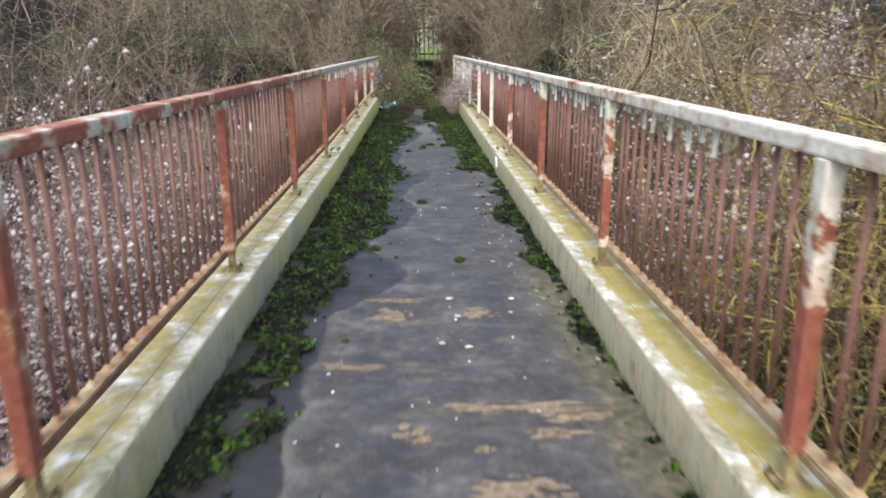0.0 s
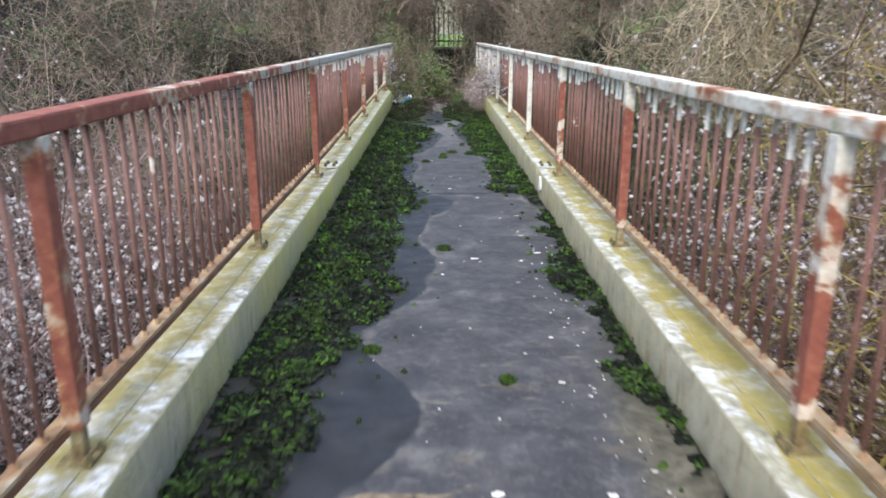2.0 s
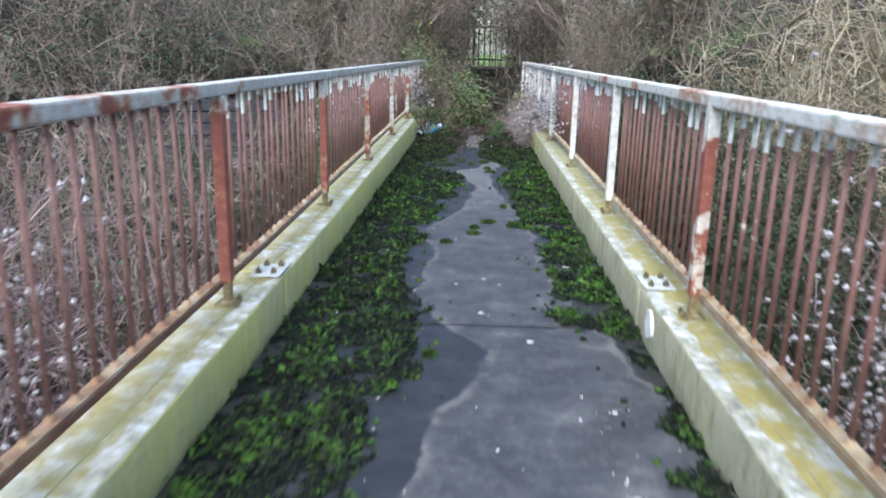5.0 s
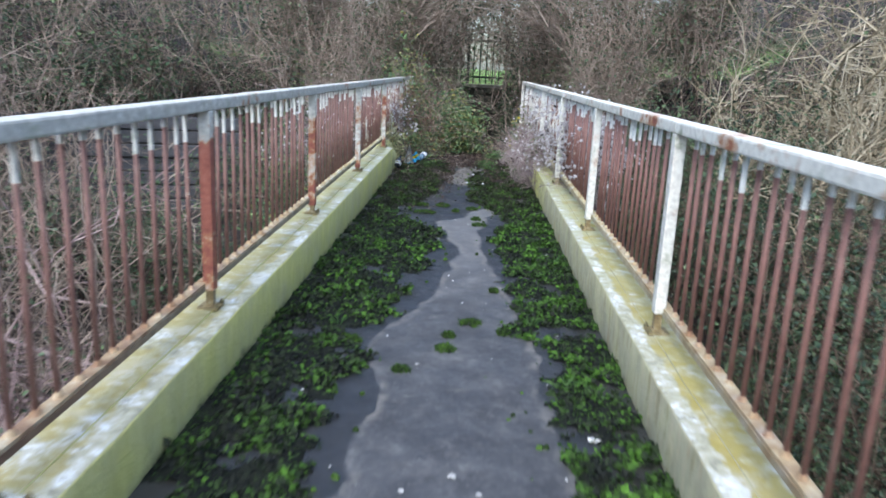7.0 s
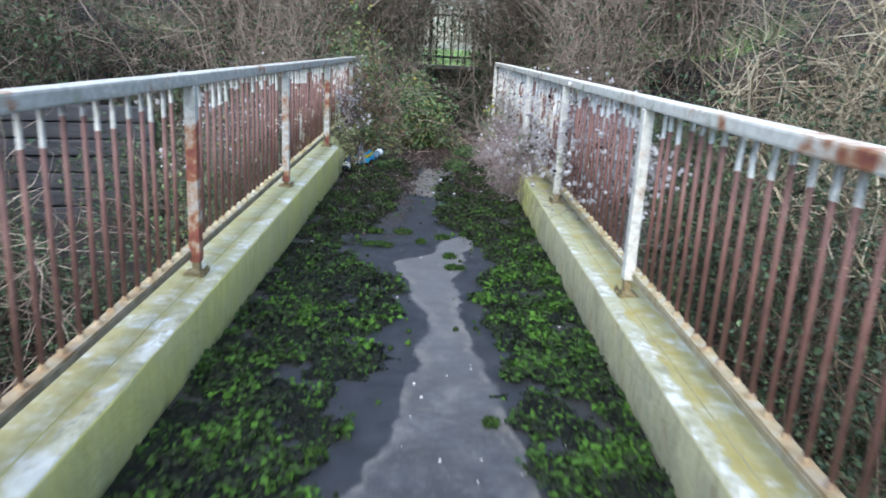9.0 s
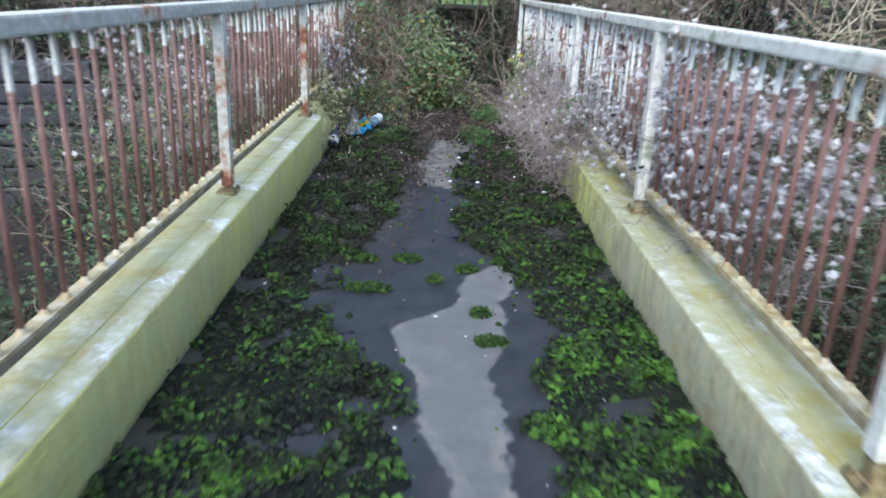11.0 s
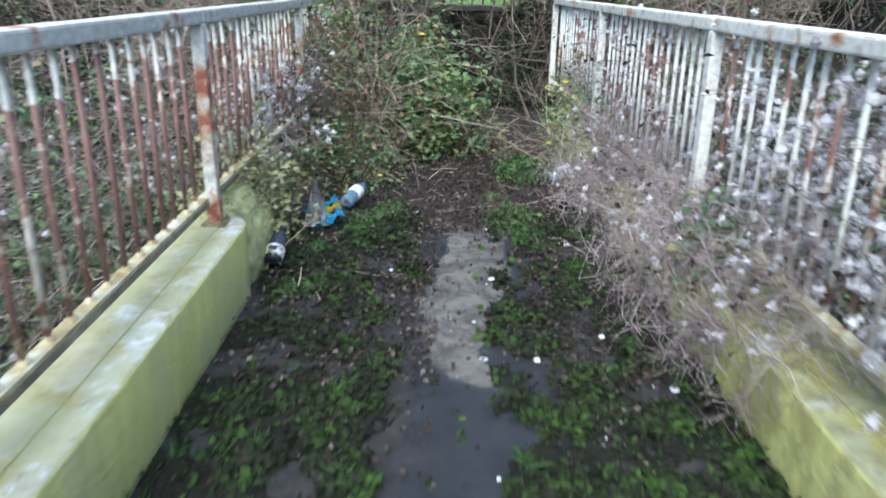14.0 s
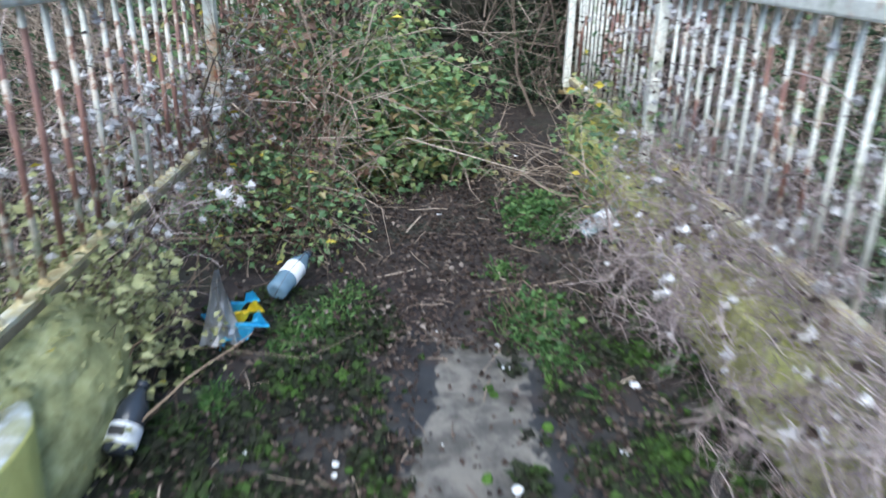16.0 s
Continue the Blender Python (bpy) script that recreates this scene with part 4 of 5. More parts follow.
plant(CLEM, [(-3.4, 3.4, 1.12), (-3.5, 5.9, 1.15), (-3.5, 8.3, 1.15), (-2.9, 1.2, 1.0), (3.8, 9.0, 1.22), (3.8, 7.2, 1.2), (-5.4, 4.6, 1.1), (-5.2, 7.6, 1.1), (5.6, 8.8, 1.15), (6.4, 11.4, 1.45), (8.0, 13.2, 1.45)], 1)
plant(SCRUB, [(-3.6, 11.2, 1.15), (-3.5, 13.6, 1.0), (-5.6, 10.4, 1.05), (-5.6, 13.0, 1.05), (-7.6, 7.2, 1.1), (-7.8, 11.0, 1.1), (-7.4, 3.6, 1.1), (5.4, 11.6, 1.0), (7.4, 9.6, 1.1), (7.2, 12.6, 1.1), (-5.4, 1.6, 1.1), (-5.0, 15.6, 0.9)], 2)
plant(IVY, [(2.9, 13.6, 0.8), (3.0, 16.0, 0.8), (-2.9, 15.6, 0.75), (-2.7, 18.0, 0.85), (2.8, 18.6, 0.9), (-3.2, 20.6, 1.0), (4.6, 15.0, 1.0), (-4.8, 15.9, 0.8), (3.2, 3.6, 0.9), (3.4, 20.6, 1.0), (-3.2, 12.6, 0.7), (4.8, 6.2, 0.9), (3.5, 17.6, 1.0), (-7.2, 20.0, 1.4), (2.75, 10.7, 0.9), (2.8, 9.2, 0.72)], 3)
plant(DEEP, [(3.65, 11.6, 1.0), (3.7, 13.6, 1.05), (3.8, 15.6, 0.95), (5.4, 12.8, 1.1)], 9)
plant(LICHEN, [(3.55, 3.3, 1.3), (3.65, 5.9, 1.32), (5.2, 4.8, 1.5), (4.6, 1.6, 1.4), (5.4, 7.2, 1.5), (5.2, 9.2, 1.4)], 4)
plant(HEDGE, [(-0.84, 23.2, 1.15), (-2.1, 22.9, 1.2), (-3.4, 22.4, 1.2), (1.36, 23.2, 1.15), (2.8, 22.6, 1.2), (4.2, 22.4, 1.2), (-2.3, 21.0, 0.8), (2.5, 21.3, 0.85), (-1.3, 25.9, 1.0), (2.0, 25.9, 1.0)], 8)
plant(TAN, [(5.6, 16.6, 1.0), (6.9, 14.4, 1.1), (7.4, 18.0, 1.15), (5.2, 18.6, 1.15), (5.0, 15.8, 1.1), (6.4, 19.8, 1.2)], 5)
plant(TALL, [(-4.6, 21.4, 0.85), (-7.2, 18.2, 0.95), (-9.0, 14.4, 0.95), (-9.4, 10.2, 0.95), (-3.0, 23.2, 0.8), (3.6, 22.6, 0.8), (5.8, 21.2, 0.9), (8.4, 20.0, 0.95), (-6.8, 22.6, 1.0), (-10.4, 18.6, 1.0), (9.8, 15.6, 1.0), (9.8, 11.2, 0.95), (-1.9, 22.7, 0.7), (2.5, 22.9, 0.62), (-4.4, 27.5, 1.1), (5.6, 27.6, 1.1), (-7.2, 14.6, 0.8), (-6.2, 20.6, 0.8), (1.0, 34.0, 1.2), (-1.6, 33.0, 1.2), (7.4, 16.8, 0.85)], 6)


def arching_branches(seed, x, y, z, aim_x):
    """Boughs of the end hedge that lean over the path, with evergreen leaves."""
    rng = np.random.default_rng(seed)
    ob = empty("overhanging_bough", "bare brown boughs with dark leaves arching over the path", "branches", "boughs over the path", (x, y, z))
    n = 46
    st = np.stack([rng.normal(0, 0.15, n), rng.uniform(-1.3, 1.0, n), rng.uniform(-0.6, 0.4, n)], 1)
    aim = np.stack([rng.normal(aim_x, 0.3, n), rng.normal(-0.1, 0.35, n), rng.uniform(0.5, 1.3, n)], 1)
    V, F, P = twig_mesh(rng, st, aim, rng.uniform(1.4, 2.4, n), 9, 0.14, 0.25, 0.011, 800, (0.25, 0.6), 0.004)
    raw("branchwork", V, F, M_TWIG, ob, kind="stuff")
    P = P[P[:, 2] > 0.35]
    k = rng.integers(0, len(P), 1500)
    V, F = leaf_mesh(rng, P[k] + rng.normal(0, 0.07, (len(k), 3)), (0.035, 0.075))
    raw("foliage", V, F, M_LEAF_DEEP, ob, kind="stuff")


arching_branches(111, -0.95, 22.6, 2.1, 0.8)
arching_branches(112, 1.75, 22.4, 2.2, -0.8)


# far woods that close the view behind the banks
def build_far_woods():
    rng = np.random.default_rng(77)
    n = 900
    a = rng.uniform(0, 2 * np.pi, n)
    rad = rng.uniform(15, 30, n)
    x, y = rad * np.cos(a), 12 + rad * np.sin(a)
    keep = ~((np.abs(x - 0.9) < 2.5) & (y > 20) & (y < 36)) & (np.abs(x) > 3) | (y > 38)
    keep &= ~((np.abs(x) < 4) & (y < 4))
    x, y = x[keep], y[keep]
    st = np.stack([x, y, height(x, y) - 0.1], 1)
    aim = np.stack([rng.normal(0, 0.2, len(x)), rng.normal(0, 0.2, len(x)), np.ones(len(x))], 1)
    V, F, P = twig_mesh(rng, st, aim, rng.uniform(3.5, 7.5, len(x)), 8, 0.14, 0.0, 0.035, 6500, (0.8, 2.2), 0.010, 3, 0.3, 0.05)
    woods = empty("woodland", "leafless grey-brown woodland with some evergreen leaves", "woods", kind="stuff")
    raw("trunkwork", V, F, M_TWIG, woods, kind="stuff")
    k = rng.integers(0, len(P), 30000)
    V, F = leaf_mesh(rng, P[k] + rng.normal(0, 0.25, (len(k), 3)), (0.12, 0.28))
    raw("foliage", V, F, M_LEAF_DARK, woods, kind="stuff")


build_far_woods()


# ---------------------------------------------------------------- moss on the deck
LEFT_EDGE = [(-3, -0.62), (2.4, -0.63), (3.9, -0.60), (5.1, -0.38), (6.0, -0.27), (7.6, -0.30), (8.8, -0.22), (9.7, -0.38), (11.0, -0.38), (12.2, -0.18), (13.0, -0.08), (13.6, -0.2), (14.3, -0.55), (15.0, -0.42), (15.7, -0.25), (17.6, -0.17), (18.4, -0.2)]
RIGHT_EDGE = [(-3, 0.93), (3.2, 0.9), (4.5, 0.84), (5.6, 0.82), (6.2, 0.64), (6.6, 0.80), (7.9, 0.82), (8.6, 0.78), (8.95, 0.5), (10.0, 0.52), (11.1, 0.49), (11.7, 0.46), (12.7, 0.42), (13.6, 0.40), (14.3, 0.45), (14.75, 0.42), (15.2, 0.14), (16.2, 0.14), (17.5, 0.22), (18.4, 0.3)]


def tuft_mesh(rng, P, R):
    """Cushions of moss: a low uneven dome and short leaf points on it."""
    n = len(P)
    k = 7
    a = np.arange(k) * 2 * np.pi / k + rng.uniform(0, 6, (n, 1))
    r = R[:, None] * rng.uniform(0.7, 1.25, (n, k))
    low = np.stack([P[:, :1] + np.cos(a) * r, P[:, 1:2] + np.sin(a) * r, np.broadcast_to(P[:, 2:3], (n, k)) - 0.004], 2)
    hi_h = R[:, None] * rng.uniform(0.35, 0.9, (n, k))
    high = np.stack([P[:, :1] + np.cos(a + 0.3) * r * 0.6, P[:, 1:2] + np.sin(a + 0.3) * r * 0.6, P[:, 2:3] + hi_h], 2)
    top = P + np.stack([rng.normal(0, 0.2, n) * R, rng.normal(0, 0.2, n) * R, R * rng.uniform(0.5, 0.9, n)], 1)
    per = 2 * k + 1
    V = np.concatenate([low, high, top[:, None]], 1).reshape(-1, 3)
    i = np.arange(n)[:, None] * per
    F = []
    for j in range(k):
        m = (j + 1) % k
        F += [i + np.array([[j, m, k + m]]), i + np.array([[j, k + m, k + j]]), i + np.array([[k + j, k + m, 2 * k]])]
    return V, np.concatenate(F)


def blade_mesh(rng, P, L, W, spread=0.6):
    n = len(P)
    d = np.stack([rng.normal(0, spread, n), rng.normal(0, spread, n), np.ones(n)], 1)
    d /= np.linalg.norm(d, axis=1, keepdims=True)
    w = np.cross(d, rng.normal(0, 1, (n, 3)))
    w /= np.linalg.norm(w, axis=1, keepdims=True) + 1e-9
    L, W = L[:, None], W[:, None]
    drop = np.array([0, 0, 1.0]) * L * 0.25
    V = np.stack([P - w * W, P + w * W, P + d * L * 0.6 + w * W * 0.7, P + d * L - drop], 1).reshape(-1, 3)
    i = np.arange(n)[:, None] * 4
    return V, np.concatenate([i + np.array([[0, 1, 2]]), i + np.array([[0, 2, 3]])])


def moss_depth(x, y, s):
    """How far inside the ragged moss edge a place lies."""
    ys, xs = zip(*(LEFT_EDGE if s < 0 else RIGHT_EDGE))
    lim = float(np.interp(y, ys, xs))
    d = s * (x - lim) + noise.noise((x * 3.1, y * 3.1, 1.7)) * 0.16 + noise.noise((x * 9, y * 9, 4.0)) * 0.11
    thin = 0.16 if y > 14.2 else (0.16 if y < 3.6 else 0.06)
    if s > 0:
        thin = 0.26 if y > 16.0 else (0.22 if 8.2 < y < 11.2 else 0.04)
    gap = noise.noise((x * 5.0, y * 4.0, 8.0)) * 0.8 + 0.5 * noise.noise((x * 15.0, y * 15.0, 2.0))
    return min(d, (gap - thin + 0.35) * 0.35)


def build_moss():
    """An uneven carpet with ragged edges, and fine points standing in it."""
    rng = np.random.default_rng(9)
    moss = empty("moss", "dark to bright green moss cushions along the deck edges", "moss", kind="stuff")
    step = 0.017
    pts = []
    for s, reach in ((-1, 0.90), (1, 0.80)):
        nx, ny = int(reach / step), int(17.4 / step)
        V, F, index = [], [], {}
        inside = {}
        for j in range(ny):
            for i in range(nx):
                x, y = s * (0.905 - i * step), 1.0 + j * step
                d = moss_depth(x, y, s)
                if d > -0.012:
                    inside[i, j] = (x, y, d)
        for (i, j), (x, y, d) in inside.items():
            lump = 0.5 + 0.5 * noise.noise((x * 24, y * 24, 3.0))
            fine = noise.noise((x * 61, y * 61, 6.0))
            h = min(max(d, 0) / 0.05, 1.0) * (0.003 + 0.042 * lump * lump + 0.012 * fine)
            h *= min(1.0, 0.2 + (0.905 - abs(x)) / 0.13)
            z = h - (0.006 if d < 0 else 0.0) + 0.012 * noise.noise((x * 1.3, y * 1.3, 0.3))
            index[i, j] = len(V)
            V.append((x + rng.uniform(-0.006, 0.006), y + rng.uniform(-0.006, 0.006), z))
            if d > 0.004:
                pts.append((x, y, z))
        for (i, j) in inside:
            q = [(i, j), (i + 1, j), (i + 1, j + 1), (i, j + 1)]
            if all(k in index for k in q):
                f = [index[k] for k in q]
                F.append(tuple(f if s < 0 else reversed(f)))
        raw("moss_carpet", V, F, M_CARPET, moss, kind="stuff")
    P = np.array(pts)
    k = rng.integers(0, len(P), 30000)
    Q = P[k] + rng.normal(0, 0.008, (len(k), 3)) * np.array([1, 1, 0]) - np.array([0, 0, 0.003])
    V, F = blade_mesh(rng, Q, rng.uniform(0.008, 0.026, len(k)), rng.uniform(0.0018, 0.004, len(k)), 0.9)
    raw("moss_fuzz", V, F, M_MOSS, moss, kind="stuff")
    # raised leafy clumps, thinner and lower in the dark strip at the foot of the kerb
    k = rng.integers(0, len(P), 14000)
    C = P[k]
    hi = np.array([noise.noise((px * 4.2, py * 4.2, 5.0)) + 0.5 * noise.noise((px * 13, py * 13, 9.0)) for px, py in C[:, :2].tolist()])
    C = C[hi > 0.06 + 0.35 * smooth01(np.abs(C[:, 0]), 0.70, 0.86) * (C[:, 0] < 0)]
    V, F = tuft_mesh(rng, C, rng.uniform(0.010, 0.028, len(C)))
    raw("moss_clumps", V, F, M_MOSS, moss, kind="stuff")
    n = 6
    Q = np.repeat(C, n, 0) + rng.normal(0, 0.020, (len(C) * n, 3)) * np.array([1, 1, 0.2]) + np.array([0, 0, 0.016])
    V, F = leaf_mesh(rng, Q, (0.014, 0.046), 0.55)
    raw("moss_fronds", V, F, M_MOSS, moss, kind="stuff")
    # single flakes over all the carpet
    Q = P[rng.integers(0, len(P), 26000)] + np.array([0, 0, 0.004])
    V, F = leaf_mesh(rng, Q, (0.010, 0.036), 0.6)
    raw("moss_flakes", V, F, M_MOSS, moss, kind="stuff")
    # loose cushions beyond the edge
    n = 2600
    y = rng.uniform(1.5, 18.3, n)
    x = rng.uniform(-0.85, 0.85, n)
    near = np.array([-0.20 < max(moss_depth(px, py, -1), moss_depth(px, py, 1)) < 0.0 for px, py in zip(x.tolist(), y.tolist())])
    near &= rng.uniform(0, 1, n) < 0.30
    C = np.stack([x[near], y[near], np.full(near.sum(), 0.002)], 1)
    V, F = tuft_mesh(rng, C, rng.uniform(0.006, 0.020, len(C)))
    raw("moss_cushions", V, F, M_CUSHION, moss, kind="stuff")
    # fine grass tufts standing in the moss
    centres = P[P[:, 1] > 4]
    centres = centres[rng.integers(0, len(centres), 46)]
    Q = np.repeat(centres, 16, 0) + rng.normal(0, 0.012, (len(centres) * 16, 3)) * np.array([1, 1, 0])
    V, F = blade_mesh(rng, Q, rng.uniform(0.04, 0.10, len(Q)), rng.uniform(0.0018, 0.0032, len(Q)), 0.7)
    ob = raw("grass_tufts", V, F, M_GRASS)
    tagged(ob, "small pale green grass tufts among the moss", "grass", kind="stuff")


build_moss()

# round moss cushions that stand alone on the damp asphalt: (x, y, width, depth)
CUSHIONS = ((0.18, 11.18, 0.13, 0.10), (0.06, 10.77, 0.10, 0.12), (0.36, 11.05, 0.06, 0.07), (0.33, 11.82, 0.06, 0.06), (-0.30, 11.54, 0.09, 0.07), (-0.44, 10.83, 0.13, 0.10), (0.07, 10.96, 0.06, 0.05),
            (0.21, 14.15, 0.09, 0.08), (0.24, 13.88, 0.13, 0.10), (-0.29, 14.39, 0.22, 0.10), (0.17, 14.67, 0.11, 0.07), (0.34, 14.78, 0.09, 0.06), (-0.13, 14.79, 0.15, 0.07), (-0.34, 14.77, 0.14, 0.07), (-0.36, 13.66, 0.22, 0.10),
            (0.01, 14.52, 0.06, 0.05), (-0.32, 5.22, 0.07, 0.07), (0.03, 6.91, 0.10, 0.07), (-0.13, 8.36, 0.06, 0.06), (-0.14, 10.47, 0.08, 0.06), (0.28, 4.91, 0.06, 0.05))


def build_cushion(x, y, w, d, seed):
    """A low dome of moss with fine leaves over it."""
    rng = np.random.default_rng(seed)
    ob = empty("moss_cushion", "bright green moss cushion standing on damp asphalt", "moss", "moss cushions", (x, y, 0.0))
    n = 60
    r, a = np.sqrt(rng.uniform(0, 1, n)), rng.uniform(0, 2 * np.pi, n)
    C = np.stack([0.5 * w * r * np.cos(a), 0.5 * d * r * np.sin(a), 0.020 * (1 - r * r)], 1)
    V, F = tuft_mesh(rng, C, rng.uniform(0.006, 0.013, n))
    raw("dome", V, F, M_CUSHION, ob, kind="stuff")
    Q = np.repeat(C, 8, 0) + rng.normal(0, 0.008, (n * 8, 3)) * np.array([1, 1, 0.2]) + np.array([0, 0, 0.008])
    V, F = leaf_mesh(rng, Q, (0.005, 0.013), 0.8)
    raw("fronds", V, F, M_CUSHION, ob, kind="stuff")


for i, c in enumerate(CUSHIONS):
    build_cushion(*c, 300 + i)


# ---------------------------------------------------------------- scuffs and specks on the asphalt
def flat_patch(bm, rng, x, y, w, d, z=0.0, n=18, jag=0.35):
    vs = []
    for k in range(n):
        a = 2 * math.pi * k / n
        r = rng.uniform(1 - jag, 1 + jag)
        px, py = x + 0.5 * w * r * math.cos(a), y + 0.5 * d * r * math.sin(a)
        vs.append(bm.verts.new((px, py, z + 0.012 * noise.noise((px * 1.3, py * 1.3, 0.3)) + 0.003)))
    f = bm.faces.new(vs)
    ext = bmesh.ops.extrude_face_region(bm, geom=[f])
    for v in ext["geom"]:
        if isinstance(v, bmesh.types.BMVert):
            v.co.z += 0.002
    return bm


rngp = random.Random(21)
for x, y, w, d in ((-0.14, 3.86, 0.17, 0.16), (0.33, 3.86, 0.16, 0.15), (0.34, 2.74, 0.46, 0.10), (0.62, 2.66, 0.24, 0.10), (0.33, 2.14, 0.32, 0.16), (0.24, 2.42, 0.06, 0.05), (-0.36, 3.18, 0.26, 0.09), (-0.12, 4.08, 0.30, 0.06), (-0.03, 2.55, 0.12, 0.12), (0.50, 2.52, 0.18, 0.06)):
    bm = bmesh.new()
    for k in range(26):
        r = rngp.random() ** 0.6 * 0.62
        t = rngp.uniform(0, 2 * math.pi)
        big = rngp.uniform(0.16, 0.42) if k < 10 else rngp.uniform(0.04, 0.16)
        flat_patch(bm, rngp, x + r * w * math.cos(t), y + r * d * math.sin(t), w * big * 1.2, d * big, rngp.uniform(-0.002, 0.0), 11, 0.5)
    ob = part("worn_patch", bm, M_SCUFF, None)
    tagged(ob, "worn tan patch on the asphalt", "patch", "worn patches")


def build_specks():
    rng = random.Random(31)
    bm = bmesh.new()
    for _ in range(300):
        y = rng.uniform(1.2, 18.4)
        x = rng.uniform(-0.85, 0.85)
        if rng.random() < 0.3:
            x, y = rng.gauss(0.66, 0.07), rng.uniform(3.8, 8.0)
        s = rng.choice((0.004, 0.005, 0.006, 0.008, 0.010, 0.013))
        flat_patch(bm, rng, x, y, s * rng.uniform(1, 1.8), s * rng.uniform(1, 1.8), 0.001, 7)
    for _ in range(16):
        s = rng.uniform(0.018, 0.036)
        flat_patch(bm, rng, rng.uniform(-0.15, 0.72), rng.uniform(3.0, 11.0), s * rng.uniform(1, 1.5), s, 0.001, 11)
    ob = part("droppings", bm, M_SPECK, None)
    tagged(ob, "small pale droppings and chips scattered on the deck", "debris", kind="stuff")


build_specks()


def build_paint_mark():
    bm = bmesh.new()
    rng = random.Random(2)
    vs = []
    for k in range(14):
        t = 2 * math.pi * k / 14
        vs.append(bm.verts.new((0.892, 8.52 + 0.06 * math.cos(t) * rng.uniform(0.7, 1.2), 0.13 + 0.075 * math.sin(t) * rng.uniform(0.8, 1.2))))
    bm.faces.new(vs)
    ext = bmesh.ops.extrude_face_region(bm, geom=list(bm.faces))
    for v in ext["geom"]:
        if isinstance(v, bmesh.types.BMVert):
            v.co.x += 0.02
    bmesh.ops.recalc_face_normals(bm, faces=bm.faces)
    tagged(part("paint_mark", bm, M_SPECK, None), "white paint splash on the kerb face", "paint")


build_paint_mark()


# ---------------------------------------------------------------- the far end: litter, brambles, dead clematis
def build_litter():
    rng = np.random.default_rng(41)
    n = 26000
    y = np.where(rng.uniform(0, 1, n) < 0.45, rng.uniform(14.5, 23.8, n), rng.uniform(16.2, 21.0, n))
    x = rng.normal(0.15, 0.55, n)
    keep = (np.abs(x) < 1.4) & (rng.uniform(0, 1, n) < smooth01(y, 14.0, 16.8) * 0.9 + 0.05)
    keep &= ~((np.abs(x - 0.12) < 0.2) & (y < 17.9) & (rng.uniform(0, 1, n) < 0.9))
    x, y = x[keep], y[keep]
    z = np.where(y < DECK_END, 0.012, height(x, y) + 0.015)
    V, F = leaf_mesh(rng, np.stack([x, y, z + rng.uniform(0, 0.02, len(x))], 1), (0.010, 0.032), 0.5)
    ob = raw("leaf_litter", V, F, M_LEAF_BROWN)
    tagged(ob, "dead brown leaves and twigs on the path", "leaves", kind="stuff")
    n = 260
    st = np.stack([rng.uniform(-0.9, 1.0, n), rng.uniform(17.0, 23, n), np.zeros(n)], 1)
    st[:, 2] = np.where(st[:, 1] < DECK_END, 0.01, height(st[:, 0], st[:, 1]) + 0.03)
    w = wander(rng, st, rng.normal(0, 1, (n, 3)) * np.array([1, 1, 0.06]), rng.uniform(0.05, 0.22, n), 4, 0.15)
    w[:, :, 2] = np.maximum(w[:, :, 2], st[:, None, 2])
    V, F = tubes(w, np.full((n, 4), 0.0022) * rng.uniform(0.6, 1.6, (n, 1)))
    ob = raw("fallen_twigs", V, F, M_TWIG)
    tagged(ob, "thin dry twigs fallen on the path", "twigs", kind="stuff")


build_litter()


def build_path_grass():
    rng = np.random.default_rng(43)
    spots = [(-0.45, 18.12, 0.13), (-0.36, 18.32, 0.10), (-0.55, 18.02, 0.08), (0.29, 18.62, 0.08), (0.30, 18.15, 0.12), (0.40, 17.88, 0.09), (0.52, 19.3, 0.14), (0.62, 19.55, 0.12), (-0.7, 17.6, 0.06)]
    P = []
    for x, y, r in spots:
        n = int(420 * r / 0.15)
        q = rng.normal(0, 1, (n, 2)) * r * np.array([0.45, 0.8])
        P.append(np.stack([x + q[:, 0], y + q[:, 1], np.zeros(n)], 1))
    P = np.concatenate(P)
    P[:, 2] = np.where(P[:, 1] < DECK_END, 0.0, height(P[:, 0], P[:, 1]))
    V, F = blade_mesh(rng, P, rng.uniform(0.03, 0.08, len(P)), rng.uniform(0.0025, 0.006, len(P)), 0.8)
    ob = raw("path_grass", V, F, M_GRASS)
    tagged(ob, "short green grass and weeds beside the path", "grass", kind="stuff")


build_path_grass()


